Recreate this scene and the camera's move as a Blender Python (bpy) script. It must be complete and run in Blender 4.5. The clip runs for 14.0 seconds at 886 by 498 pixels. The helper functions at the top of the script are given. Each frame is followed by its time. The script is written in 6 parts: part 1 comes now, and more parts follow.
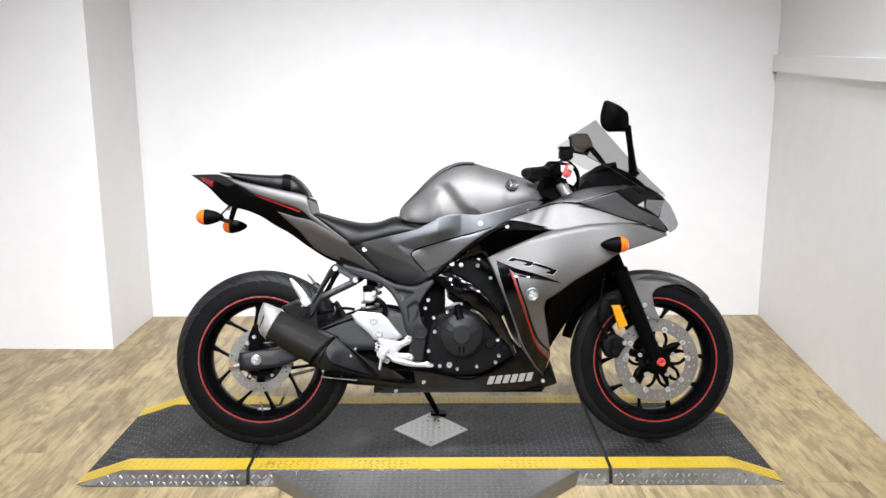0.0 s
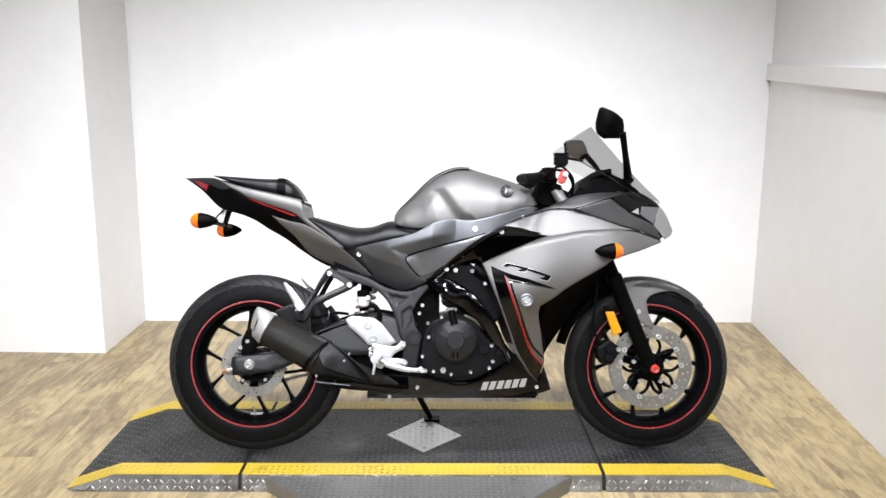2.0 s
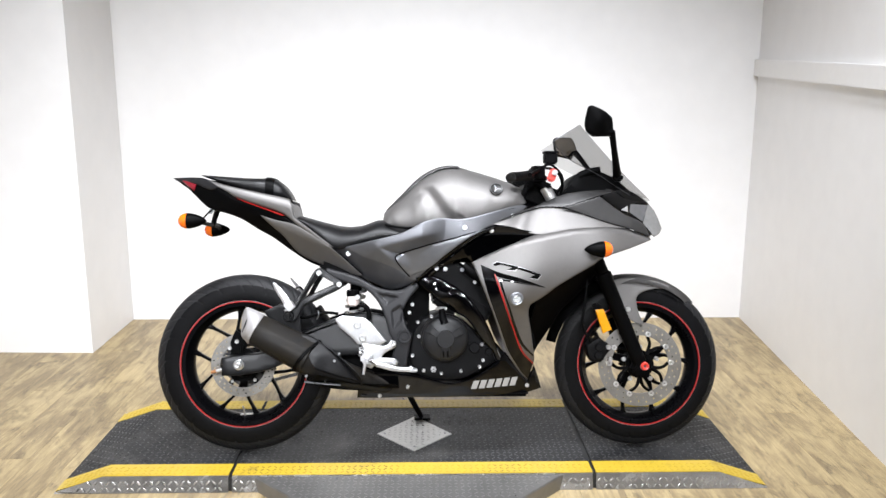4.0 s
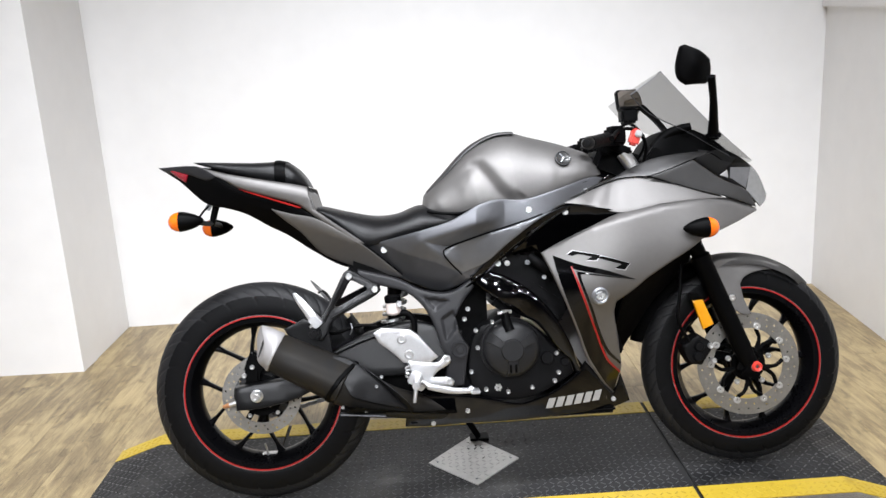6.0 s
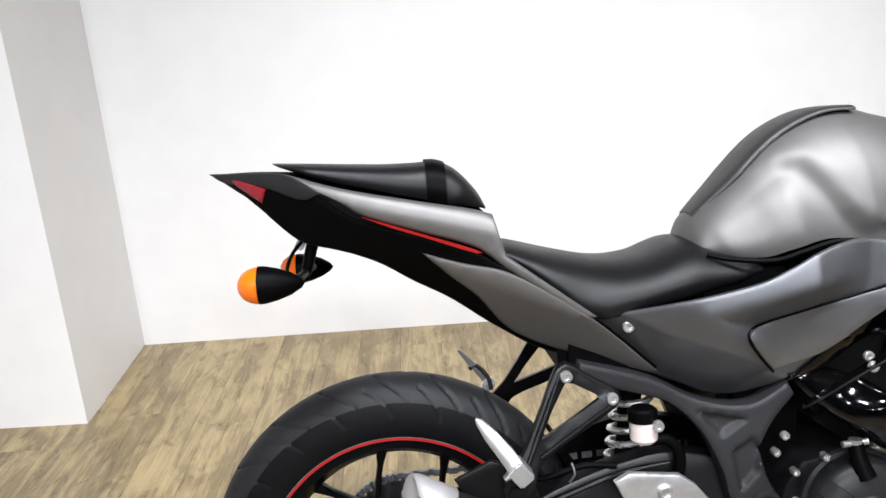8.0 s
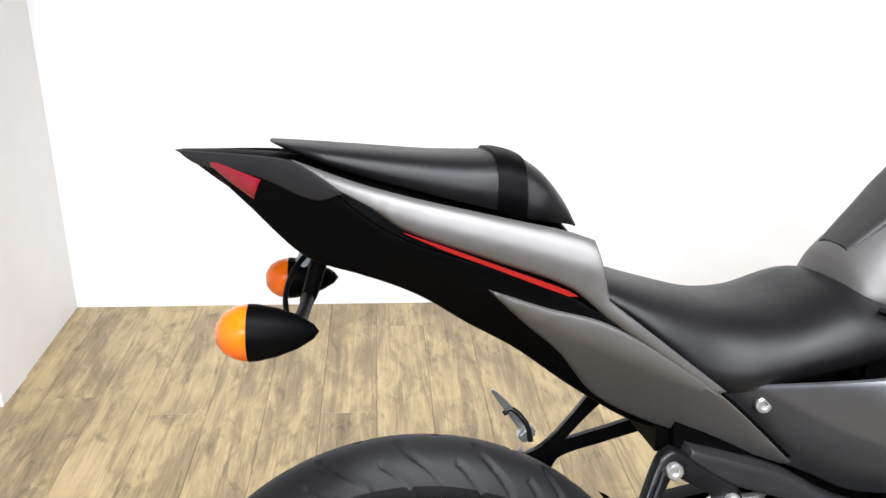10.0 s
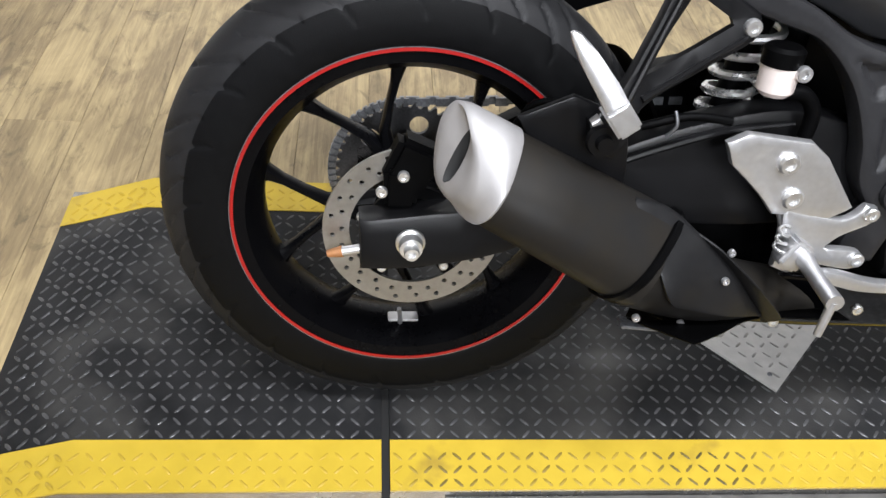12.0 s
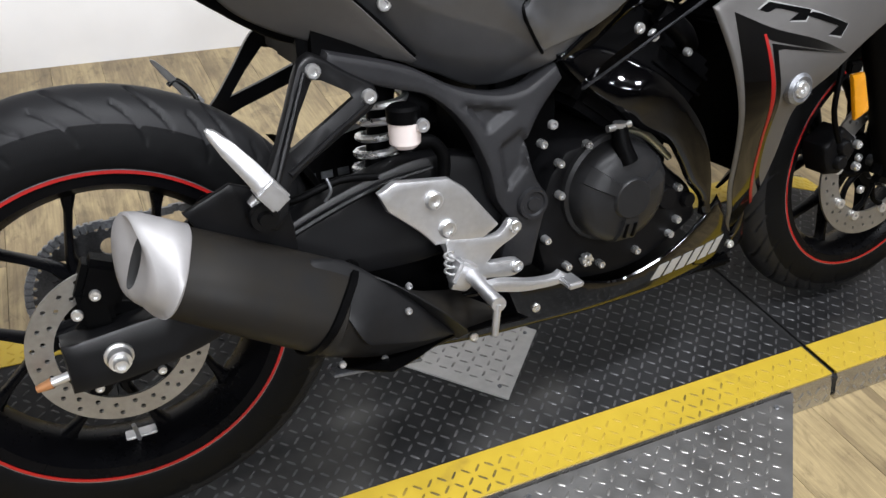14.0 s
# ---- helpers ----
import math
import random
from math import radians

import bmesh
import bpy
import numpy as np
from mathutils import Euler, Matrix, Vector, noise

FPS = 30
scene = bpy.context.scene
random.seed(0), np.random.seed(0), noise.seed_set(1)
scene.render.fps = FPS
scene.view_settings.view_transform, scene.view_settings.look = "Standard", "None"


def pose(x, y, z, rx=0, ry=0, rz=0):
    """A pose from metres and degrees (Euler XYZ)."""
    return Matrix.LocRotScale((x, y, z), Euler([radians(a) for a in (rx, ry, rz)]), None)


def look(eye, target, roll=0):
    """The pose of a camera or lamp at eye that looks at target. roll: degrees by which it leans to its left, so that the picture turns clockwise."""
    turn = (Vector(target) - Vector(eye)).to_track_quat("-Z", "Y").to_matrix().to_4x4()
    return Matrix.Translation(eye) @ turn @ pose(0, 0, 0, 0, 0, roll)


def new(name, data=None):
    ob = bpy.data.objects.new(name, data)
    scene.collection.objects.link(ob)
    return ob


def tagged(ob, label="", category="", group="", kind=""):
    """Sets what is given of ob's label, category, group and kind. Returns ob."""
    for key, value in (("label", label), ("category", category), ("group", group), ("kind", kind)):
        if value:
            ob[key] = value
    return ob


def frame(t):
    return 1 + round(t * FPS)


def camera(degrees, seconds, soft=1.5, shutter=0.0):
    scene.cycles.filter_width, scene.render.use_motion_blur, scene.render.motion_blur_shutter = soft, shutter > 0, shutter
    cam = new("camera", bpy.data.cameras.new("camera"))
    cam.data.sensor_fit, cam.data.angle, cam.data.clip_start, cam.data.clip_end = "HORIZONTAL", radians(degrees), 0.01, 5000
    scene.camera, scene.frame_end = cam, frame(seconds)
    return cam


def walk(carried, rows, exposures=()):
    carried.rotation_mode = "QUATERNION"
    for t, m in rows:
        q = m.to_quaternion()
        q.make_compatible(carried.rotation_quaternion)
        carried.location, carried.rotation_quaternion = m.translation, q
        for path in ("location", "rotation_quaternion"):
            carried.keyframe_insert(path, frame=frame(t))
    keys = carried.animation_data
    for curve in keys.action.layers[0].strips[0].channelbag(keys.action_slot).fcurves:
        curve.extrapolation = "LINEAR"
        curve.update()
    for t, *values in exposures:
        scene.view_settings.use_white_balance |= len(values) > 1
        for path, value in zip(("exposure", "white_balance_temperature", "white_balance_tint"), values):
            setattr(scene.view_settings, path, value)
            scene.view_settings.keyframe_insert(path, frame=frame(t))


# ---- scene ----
import mathutils

cam = camera(56.82, 14.0)
PATH = [
    (0, (0.632, -2.792, 1.338), (0.633, -0.833, 0.934), -0.18),
    (0.5, (0.631, -2.795, 1.336), (0.631, -0.837, 0.929), -0.05),
    (1, (0.628, -2.793, 1.335), (0.629, -0.833, 0.936), 0.36),
    (1.5, (0.631, -2.788, 1.335), (0.642, -0.827, 0.943), 0.28),
    (2, (0.628, -2.791, 1.333), (0.645, -0.829, 0.945), 0.32),
    (2.5, (0.631, -2.781, 1.340), (0.646, -0.821, 0.946), 0.06),
    (3, (0.634, -2.784, 1.344), (0.643, -0.819, 0.969), 0.00),
    (3.5, (0.641, -2.775, 1.351), (0.672, -0.810, 0.983), -0.23),
    (3.7, (0.636, -2.783, 1.352), (0.675, -0.820, 0.971), 0.34),
    (5.8, (0.502, -2.347, 1.304), (0.642, -0.409, 0.830), -3.09),
    (6, (0.476, -2.213, 1.309), (0.520, -0.274, 0.822), -3.24),
    (6.5, (0.344, -1.907, 1.308), (0.396, 0.027, 0.798), -5.76),
    (7, (0.254, -1.658, 1.292), (0.455, 0.228, 0.658), -6.77),
    (7.5, (0.205, -1.369, 1.279), (0.205, 0.552, 0.721), -7.90),
    (8, (0.072, -1.142, 1.281), (0.106, 0.756, 0.650), -3.51),
    (8.2, (0.021, -1.059, 1.285), (0.143, 0.828, 0.636), -2.58),
    (10.3, (-0.051, -0.738, 1.239), (0.110, 1.088, 0.440), 1.68),
    (10.5, (-0.054, -0.738, 1.228), (0.128, 1.071, 0.394), 1.41),
    (11, (-0.067, -0.765, 1.164), (0.103, 0.926, 0.109), 3.06),
    (11.5, (-0.065, -0.783, 1.104), (0.110, 0.785, -0.126), 4.20),
    (12, (-0.071, -0.807, 1.057), (0.135, 0.629, -0.320), 7.00),
    (12.5, (-0.079, -0.825, 1.046), (0.133, 0.622, -0.318), 7.47),
    (13, (-0.059, -0.838, 1.057), (0.333, 0.650, -0.222), 5.79),
    (13.5, (-0.028, -0.888, 1.077), (0.597, 0.579, -0.130), 3.22),
    (14, (0.008, -0.924, 1.100), (0.742, 0.530, -0.060), 3.81),
]
walk(cam, [(t, look(eye, target, roll)) for t, eye, target, roll in PATH], exposures=[(0.0, -0.37), (1.0, -0.33), (2.0, -0.25), (2.5, -0.25), (3.0, -0.23), (3.7, -0.23), (5.8, -0.43), (6.5, -0.55), (7.0, -0.61), (8.2, -0.53), (10.3, -0.27), (11.0, -0.32), (11.5, -0.42), (12.0, -0.49), (12.5, -0.57), (13.0, -0.59), (14.0, -0.79)])
LAMP = 36.0

# ---- light ----
world = bpy.data.worlds.new("showroom_world")
scene.world = world
world.use_nodes = True
world.node_tree.nodes["Background"].inputs[0].default_value = (1.0, 0.97, 0.93, 1)
world.node_tree.nodes["Background"].inputs[1].default_value = 0.02


def area_lamp(name, x, y, z, sx, sy, watts, colour=(0.915, 0.942, 1.0), tilt=0.001, spread=114):
    data = bpy.data.lights.new(name, "AREA")
    data.shape, data.size, data.size_y, data.energy, data.color = "RECTANGLE", sx, sy, watts, colour
    data.spread = radians(spread)
    ob = new(name, data)
    ob.matrix_world = look((x, y, z), (x, y + tilt, z - 1))
    return ob


for k in range(4):
    area_lamp("ceiling_lamp", -0.35 + 0.70 * k, -0.80, 2.86, 0.26, 0.26, LAMP * 0.50, tilt=0.62, spread=92)
for k in range(3):
    area_lamp("ceiling_lamp", -1.15 + 1.05 * k, -3.4, 2.86, 0.26, 0.26, LAMP * 0.60, tilt=1.15, spread=80)
for k in range(2):
    area_lamp("ceiling_lamp", -0.2 + 1.3 * k, -6.4, 2.86, 0.26, 0.26, LAMP * 0.24, tilt=1.7, spread=58)


# ---- materials ----
def material(name, colour, rough=0.5, metal=0.0, coat=0.0, spot=0.0, scale=60.0, tint=None, bump=0.0, bump_scale=200.0, wear=0.1, spec=0.5):
    m = bpy.data.materials.new(name)
    m.use_nodes = True
    nt = m.node_tree
    b = nt.nodes["Principled BSDF"]
    b.inputs["Metallic"].default_value = metal
    b.inputs["Coat Weight"].default_value = coat
    b.inputs["Coat Roughness"].default_value = 0.04
    b.inputs["Specular IOR Level"].default_value = spec
    co = nt.nodes.new("ShaderNodeTexCoord")
    big = nt.nodes.new("ShaderNodeTexNoise")
    big.inputs["Scale"].default_value, big.inputs["Detail"].default_value = scale / 12, 4
    fine = nt.nodes.new("ShaderNodeTexNoise")
    fine.inputs["Scale"].default_value, fine.inputs["Detail"].default_value = scale, 3
    for n in (big, fine):
        nt.links.new(co.outputs["Object"], n.inputs["Vector"])
    both = nt.nodes.new("ShaderNodeMath")
    both.operation = "MULTIPLY_ADD"
    both.inputs[1].default_value = 0.5
    nt.links.new(fine.outputs["Fac"], both.inputs[0])
    half = nt.nodes.new("ShaderNodeMath")
    half.operation = "MULTIPLY"
    half.inputs[1].default_value = 0.5
    nt.links.new(big.outputs["Fac"], half.inputs[0])
    nt.links.new(half.outputs[0], both.inputs[2])
    ramp = nt.nodes.new("ShaderNodeMapRange")
    ramp.inputs["From Min"].default_value, ramp.inputs["From Max"].default_value = 0.35, 0.65
    nt.links.new(both.outputs[0], ramp.inputs["Value"])
    mix = nt.nodes.new("ShaderNodeMix")
    mix.data_type = "RGBA"
    dark = tint or [c * (1 - spot) for c in colour]
    mix.inputs["A"].default_value = (*dark, 1)
    mix.inputs["B"].default_value = (*colour, 1)
    nt.links.new(ramp.outputs[0], mix.inputs["Factor"])
    nt.links.new(mix.outputs["Result"], b.inputs["Base Color"])
    rr = nt.nodes.new("ShaderNodeMapRange")
    rr.inputs["To Min"].default_value, rr.inputs["To Max"].default_value = max(0.02, rough - wear * 0.5), rough + wear * 0.5
    nt.links.new(ramp.outputs[0], rr.inputs["Value"])
    nt.links.new(rr.outputs[0], b.inputs["Roughness"])
    if bump:
        grain = nt.nodes.new("ShaderNodeTexNoise")
        grain.inputs["Scale"].default_value, grain.inputs["Detail"].default_value = bump_scale, 2
        nt.links.new(co.outputs["Object"], grain.inputs["Vector"])
        bn = nt.nodes.new("ShaderNodeBump")
        bn.inputs["Strength"].default_value, bn.inputs["Distance"].default_value = bump, 0.001
        nt.links.new(grain.outputs["Fac"], bn.inputs["Height"])
        nt.links.new(bn.outputs[0], b.inputs["Normal"])
    return m


SILVER = material("metallic_grey_paint", (0.166, 0.160, 0.156), 0.52, 0.70, 0.0, 0.10, 900, wear=0.08, bump=0.05, bump_scale=1500, spec=0.3)
GREY = material("matte_grey_paint", (0.150, 0.153, 0.164), 0.45, 0.85, 0.0, 0.12, 700, bump=0.03, bump_scale=1500, spec=0.3)
# nose and shoulder grey, darkened for shade on up-facing panels; also the tank pad
DARK_GREY = material("shaded_panel_and_pad_grey", (0.058, 0.057, 0.057), 0.44, 0.6, 0.0, 0.12, 700, bump=0.03, bump_scale=1500, spec=0.3)
GREY_SOFT = material("satin_grey_paint", (0.215, 0.219, 0.232), 0.42, 0.85, 0.0, 0.1, 700)
BLACK = material("black_plastic", (0.0013, 0.0013, 0.0015), 0.48, 0, 0, 0.3, 300, bump=0.12, bump_scale=1400, spec=0.05)
ENGINE = material("black_engine_paint", (0.004, 0.004, 0.0045), 0.45, 0.0, 0, 0.3, 200, bump=0.1, bump_scale=900, spec=0.11)
COVER_PAINT = material("dark_cover_paint", (0.0140, 0.0140, 0.0148), 0.40, 0.0, 0, 0.25, 240, bump=0.1, bump_scale=900, spec=0.25)
FRAME = material("dark_frame_paint", (0.0185, 0.0185, 0.0203), 0.43, 0.1, 0, 0.2, 260, bump=0.08, bump_scale=900, spec=0.28)
GLOSS = material("gloss_black_paint", (0.0010, 0.0010, 0.0013), 0.07, 0, 0.0, 0.2, 60, wear=0.03, spec=0.36)
SATIN = material("satin_black_paint", (0.0040, 0.0040, 0.0045), 0.34, 0, 0, 0.2, 120, bump=0.03, bump_scale=700, wear=0.03, spec=0.24)
SHIELD_PAINT = material("dark_shield_paint", (0.0095, 0.0095, 0.0102), 0.45, 0, 0, 0.25, 120, bump=0.08, bump_scale=700, spec=0.22)
RUBBER = material("tyre_rubber", (0.0034, 0.0035, 0.0039), 0.52, 0, 0, 0.35, 90, bump=0.25, bump_scale=700, spec=0.08)
WORN_RUBBER = material("worn_tread_rubber", (0.0125, 0.0125, 0.0135), 0.52, 0, 0, 0.35, 70, bump=0.25, bump_scale=700, spec=0.22)
VINYL = material("black_seat_vinyl", (0.0055, 0.0055, 0.0061), 0.40, 0, 0, 0.2, 160, bump=0.35, bump_scale=1100, spec=0.28)
ALLOY = material("cast_alloy", (0.64, 0.64, 0.65), 0.36, 0.85, 0, 0.12, 140, bump=0.08, bump_scale=900)
CHROME = material("bright_steel", (0.84, 0.84, 0.84), 0.30, 0.9, 0, 0.1, 120)
STEEL = material("brake_disc_steel", (0.38, 0.37, 0.35), 0.36, 0.9, 0, 0.2, 130, bump=0.1, bump_scale=500)
DARK_STEEL = material("dark_chain_steel", (0.30, 0.31, 0.33), 0.40, 0.8, 0, 0.5, 300)
SPROCKET_STEEL = material("dark_sprocket_steel", (0.10, 0.10, 0.105), 0.42, 0.8, 0, 0.5, 300)
MUFFLER = material("dark_muffler_skin", (0.0115, 0.0112, 0.0112), 0.50, 0.0, 0, 0.3, 30, tint=(0.0150, 0.0128, 0.0100), bump=0.06, bump_scale=400, spec=0.12)
RED = material("red_decal", (0.30, 0.006, 0.005), 0.4, 0, 0, 0.1, 200)
RED_ANOD = material("red_plastic", (0.65, 0.05, 0.035), 0.35, 0, 0.2, 0.2, 200)
WHITE_PLASTIC = material("milky_plastic", (0.66, 0.58, 0.55), 0.4, 0, 0.1, 0.08, 80)
ORANGE = material("amber_lens", (0.90, 0.155, 0.004), 0.18, 0, 0.6, 0.12, 240)
YELLOW_LENS = material("yellow_reflector_lens", (0.80, 0.33, 0.006), 0.25, 0, 0.5, 0.12, 500)
RED_LENS = material("red_lamp_lens", (0.22, 0.006, 0.016), 0.12, 0, 0.8, 0.25, 300)
SILVER_LENS = material("headlight_lens", (0.22, 0.22, 0.22), 0.12, 0.2, 0.5, 0.2, 60)
DARK_LENS = material("smoky_lamp_facet", (0.13, 0.13, 0.135), 0.2, 0.3, 0.3, 0.2, 60)
LIGHT_GREY = material("grey_lettering", (0.38, 0.38, 0.38), 0.4, 0.2, 0, 0.1, 200)
BRASS = material("worn_copper_bolt", (0.62, 0.30, 0.14), 0.4, 0.7, 0, 0.2, 200)
GOLD = material("dipstick_zinc", (0.50, 0.50, 0.38), 0.35, 0.8, 0, 0.15, 200)
WALL = material("white_wall_paint", (0.82, 0.812, 0.806), 0.55, 0, 0, 0.05, 9, bump=0.1, bump_scale=240)
CEILING = material("dark_ceiling_paint", (0.12, 0.09, 0.07), 0.8, 0, 0, 0.05, 20)
TRIM = material("white_trim_paint", (0.82, 0.81, 0.80), 0.4, 0, 0, 0.04, 30)
DECK = material("black_deck_paint", (0.0215, 0.0215, 0.0222), 0.47, 0.0, 0, 0.45, 22, tint=(0.0085, 0.0086, 0.0092), bump=0.2, bump_scale=260, wear=0.2, spec=0.17)
YELLOW = material("yellow_safety_paint", (0.53, 0.370, 0.031), 0.42, 0, 0, 0.14, 26, bump=0.1, bump_scale=200)
TREAD = material("aluminium_tread_plate", (0.23, 0.226, 0.219), 0.40, 0.65, 0, 0.3, 24, bump=0.1, bump_scale=260, wear=0.2)
YELLOW_WORN = material("worn_yellow_paint", (0.47, 0.320, 0.026), 0.50, 0.0, 0, 0.20, 30, wear=0.2)
SKIRT = material("bright_skirt_aluminium", (0.56, 0.55, 0.53), 0.24, 0.95, 0, 0.25, 30, bump=0.06, bump_scale=260, wear=0.12)


def rub_off(m, bare, scale, low, high):
    """Lets a bare dark ground show through the paint in worn patches."""
    nt = m.node_tree
    b = nt.nodes["Principled BSDF"]
    paint = b.inputs["Base Color"].links[0].from_socket
    co = nt.nodes.new("ShaderNodeTexCoord")
    n = nt.nodes.new("ShaderNodeTexNoise")
    n.inputs["Scale"].default_value, n.inputs["Detail"].default_value = scale, 5
    nt.links.new(co.outputs["Object"], n.inputs["Vector"])
    r = nt.nodes.new("ShaderNodeMapRange")
    r.inputs["From Min"].default_value, r.inputs["From Max"].default_value = low, high
    nt.links.new(n.outputs["Fac"], r.inputs["Value"])
    mix = nt.nodes.new("ShaderNodeMix")
    mix.data_type = "RGBA"
    mix.inputs["B"].default_value = (*bare, 1)
    nt.links.new(r.outputs[0], mix.inputs["Factor"])
    nt.links.new(paint, mix.inputs["A"])
    nt.links.new(mix.outputs["Result"], b.inputs["Base Color"])


rub_off(YELLOW_WORN, (0.060, 0.045, 0.014), 3.0, 0.54, 0.70)
rub_off(YELLOW, (0.30, 0.20, 0.03), 14.0, 0.62, 0.78)
rub_off(DECK, (0.066, 0.064, 0.060), 5.0, 0.52, 0.80)
# lighter copy of the plate's aluminium, for contrast at the raised bars
TREAD_BAR = material("light_tread_bar", (0.38, 0.372, 0.356), 0.30, 0.75, 0, 0.15, 40)
WORN = material("worn_deck_bar", (0.095, 0.095, 0.098), 0.32, 0.30, 0, 0.5, 40, wear=0.2)
BARE = material("bare_worn_aluminium", (0.50, 0.49, 0.47), 0.42, 0.3, 0, 0.25, 40, bump=0.1, bump_scale=260, wear=0.2)
BACK = material("grey_wall_paint", (0.42, 0.42, 0.43), 0.7, 0, 0, 0.1, 20)
GAP = material("black_gap_fill", (0.008, 0.008, 0.008), 0.7, 0, 0, 0.2, 60)
BADGE = material("dark_badge_enamel", (0.05, 0.05, 0.05), 0.25, 0.4, 0.5, 0.2, 100)


def glass_material():
    m = bpy.data.materials.new("smoked_screen_plastic")
    m.use_nodes = True
    nt = m.node_tree
    nt.nodes.clear()
    out = nt.nodes.new("ShaderNodeOutputMaterial")
    see = nt.nodes.new("ShaderNodeBsdfTransparent")
    see.inputs[0].default_value = (0.62, 0.62, 0.615, 1)
    shine = nt.nodes.new("ShaderNodeBsdfGlossy")
    shine.inputs["Roughness"].default_value = 0.25
    mix = nt.nodes.new("ShaderNodeMixShader")
    mix.inputs[0].default_value = 0.004
    nt.links.new(see.outputs[0], mix.inputs[1])
    nt.links.new(shine.outputs[0], mix.inputs[2])
    nt.links.new(mix.outputs[0], out.inputs[0])
    return m


SCREEN = glass_material()
CAP = material("matte_silver_cap", (0.38, 0.368, 0.368), 0.52, 0.35, 0, 0.12, 60, bump=0.08, bump_scale=500)
MIRROR_GLASS = material("mirror_glass", (0.34, 0.31, 0.28), 0.03, 1.0, 0, 0.02, 30, wear=0.0)


def plank_material():
    m = bpy.data.materials.new("oak_look_plank")
    m.use_nodes = True
    nt = m.node_tree
    b = nt.nodes["Principled BSDF"]
    co = nt.nodes.new("ShaderNodeTexCoord")
    info = nt.nodes.new("ShaderNodeObjectInfo")
    shift = nt.nodes.new("ShaderNodeCombineXYZ")
    far = nt.nodes.new("ShaderNodeMath")
    far.operation = "MULTIPLY"
    far.inputs[1].default_value = 37.0
    nt.links.new(info.outputs["Random"], far.inputs[0])
    nt.links.new(far.outputs[0], shift.inputs[0])
    nt.links.new(far.outputs[0], shift.inputs[1])
    add = nt.nodes.new("ShaderNodeVectorMath")
    add.operation = "ADD"
    nt.links.new(co.outputs["Object"], add.inputs[0])
    nt.links.new(shift.outputs[0], add.inputs[1])

    def layer(sx, sy, detail, rough, dist=0.0):
        mp = nt.nodes.new("ShaderNodeMapping")
        mp.inputs["Scale"].default_value = (sx, sy, 1)
        nt.links.new(add.outputs[0], mp.inputs["Vector"])
        n = nt.nodes.new("ShaderNodeTexNoise")
        n.inputs["Scale"].default_value, n.inputs["Detail"].default_value = 1.0, detail
        n.inputs["Roughness"].default_value, n.inputs["Distortion"].default_value = rough, dist
        nt.links.new(mp.outputs[0], n.inputs["Vector"])
        return n.outputs["Fac"]

    streak = layer(22, 2.6, 8, 0.68, 1.2)
    grain = layer(170, 5, 3, 0.6, 0.3)
    cloud = layer(9, 4.0, 6, 0.66, 0.8)
    smudge = layer(15, 5.5, 5, 0.7, 1.6)
    r1 = nt.nodes.new("ShaderNodeValToRGB")
    e = r1.color_ramp.elements
    e[0].position, e[0].color = 0.32, (0.172, 0.127, 0.069, 1)
    e[1].position, e[1].color = 0.68, (0.490, 0.376, 0.198, 1)
    mid = e.new(0.46)
    mid.color = (0.272, 0.203, 0.108, 1)
    pale = e.new(0.53)
    pale.color = (0.387, 0.296, 0.155, 1)
    blend = nt.nodes.new("ShaderNodeMix")
    blend.data_type = "FLOAT"
    blend.inputs["Factor"].default_value = 0.5
    nt.links.new(streak, blend.inputs["A"])
    nt.links.new(cloud, blend.inputs["B"])
    tone = nt.nodes.new("ShaderNodeMath")
    tone.operation = "MULTIPLY_ADD"
    tone.inputs[1].default_value, tone.inputs[2].default_value = 0.09, -0.035
    nt.links.new(info.outputs["Random"], tone.inputs[0])
    total = nt.nodes.new("ShaderNodeMath")
    nt.links.new(blend.outputs["Result"], total.inputs[0])
    nt.links.new(tone.outputs[0], total.inputs[1])
    nt.links.new(total.outputs[0], r1.inputs[0])
    gr = nt.nodes.new("ShaderNodeMapRange")
    gr.inputs["From Min"].default_value, gr.inputs["From Max"].default_value = 0.3, 0.7
    gr.inputs["To Min"].default_value, gr.inputs["To Max"].default_value = 0.78, 1.12
    nt.links.new(grain, gr.inputs["Value"])
    mul = nt.nodes.new("ShaderNodeVectorMath")
    mul.operation = "SCALE"
    nt.links.new(r1.outputs[0], mul.inputs[0])
    nt.links.new(gr.outputs[0], mul.inputs["Scale"])
    sm = nt.nodes.new("ShaderNodeMapRange")
    sm.inputs["From Min"].default_value, sm.inputs["From Max"].default_value = 0.54, 0.66
    sm.inputs["To Min"].default_value, sm.inputs["To Max"].default_value = 1.0, 0.62
    nt.links.new(smudge, sm.inputs["Value"])
    worn = nt.nodes.new("ShaderNodeVectorMath")
    worn.operation = "SCALE"
    nt.links.new(mul.outputs[0], worn.inputs[0])
    nt.links.new(sm.outputs[0], worn.inputs["Scale"])
    nt.links.new(worn.outputs[0], b.inputs["Base Color"])
    rg = nt.nodes.new("ShaderNodeMapRange")
    rg.inputs["To Min"].default_value, rg.inputs["To Max"].default_value = 0.52, 0.36
    nt.links.new(streak, rg.inputs["Value"])
    nt.links.new(rg.outputs[0], b.inputs["Roughness"])
    bn = nt.nodes.new("ShaderNodeBump")
    bn.inputs["Strength"].default_value, bn.inputs["Distance"].default_value = 0.2, 0.0006
    nt.links.new(grain, bn.inputs["Height"])
    nt.links.new(bn.outputs[0], b.inputs["Normal"])
    return m


PLANK = plank_material()


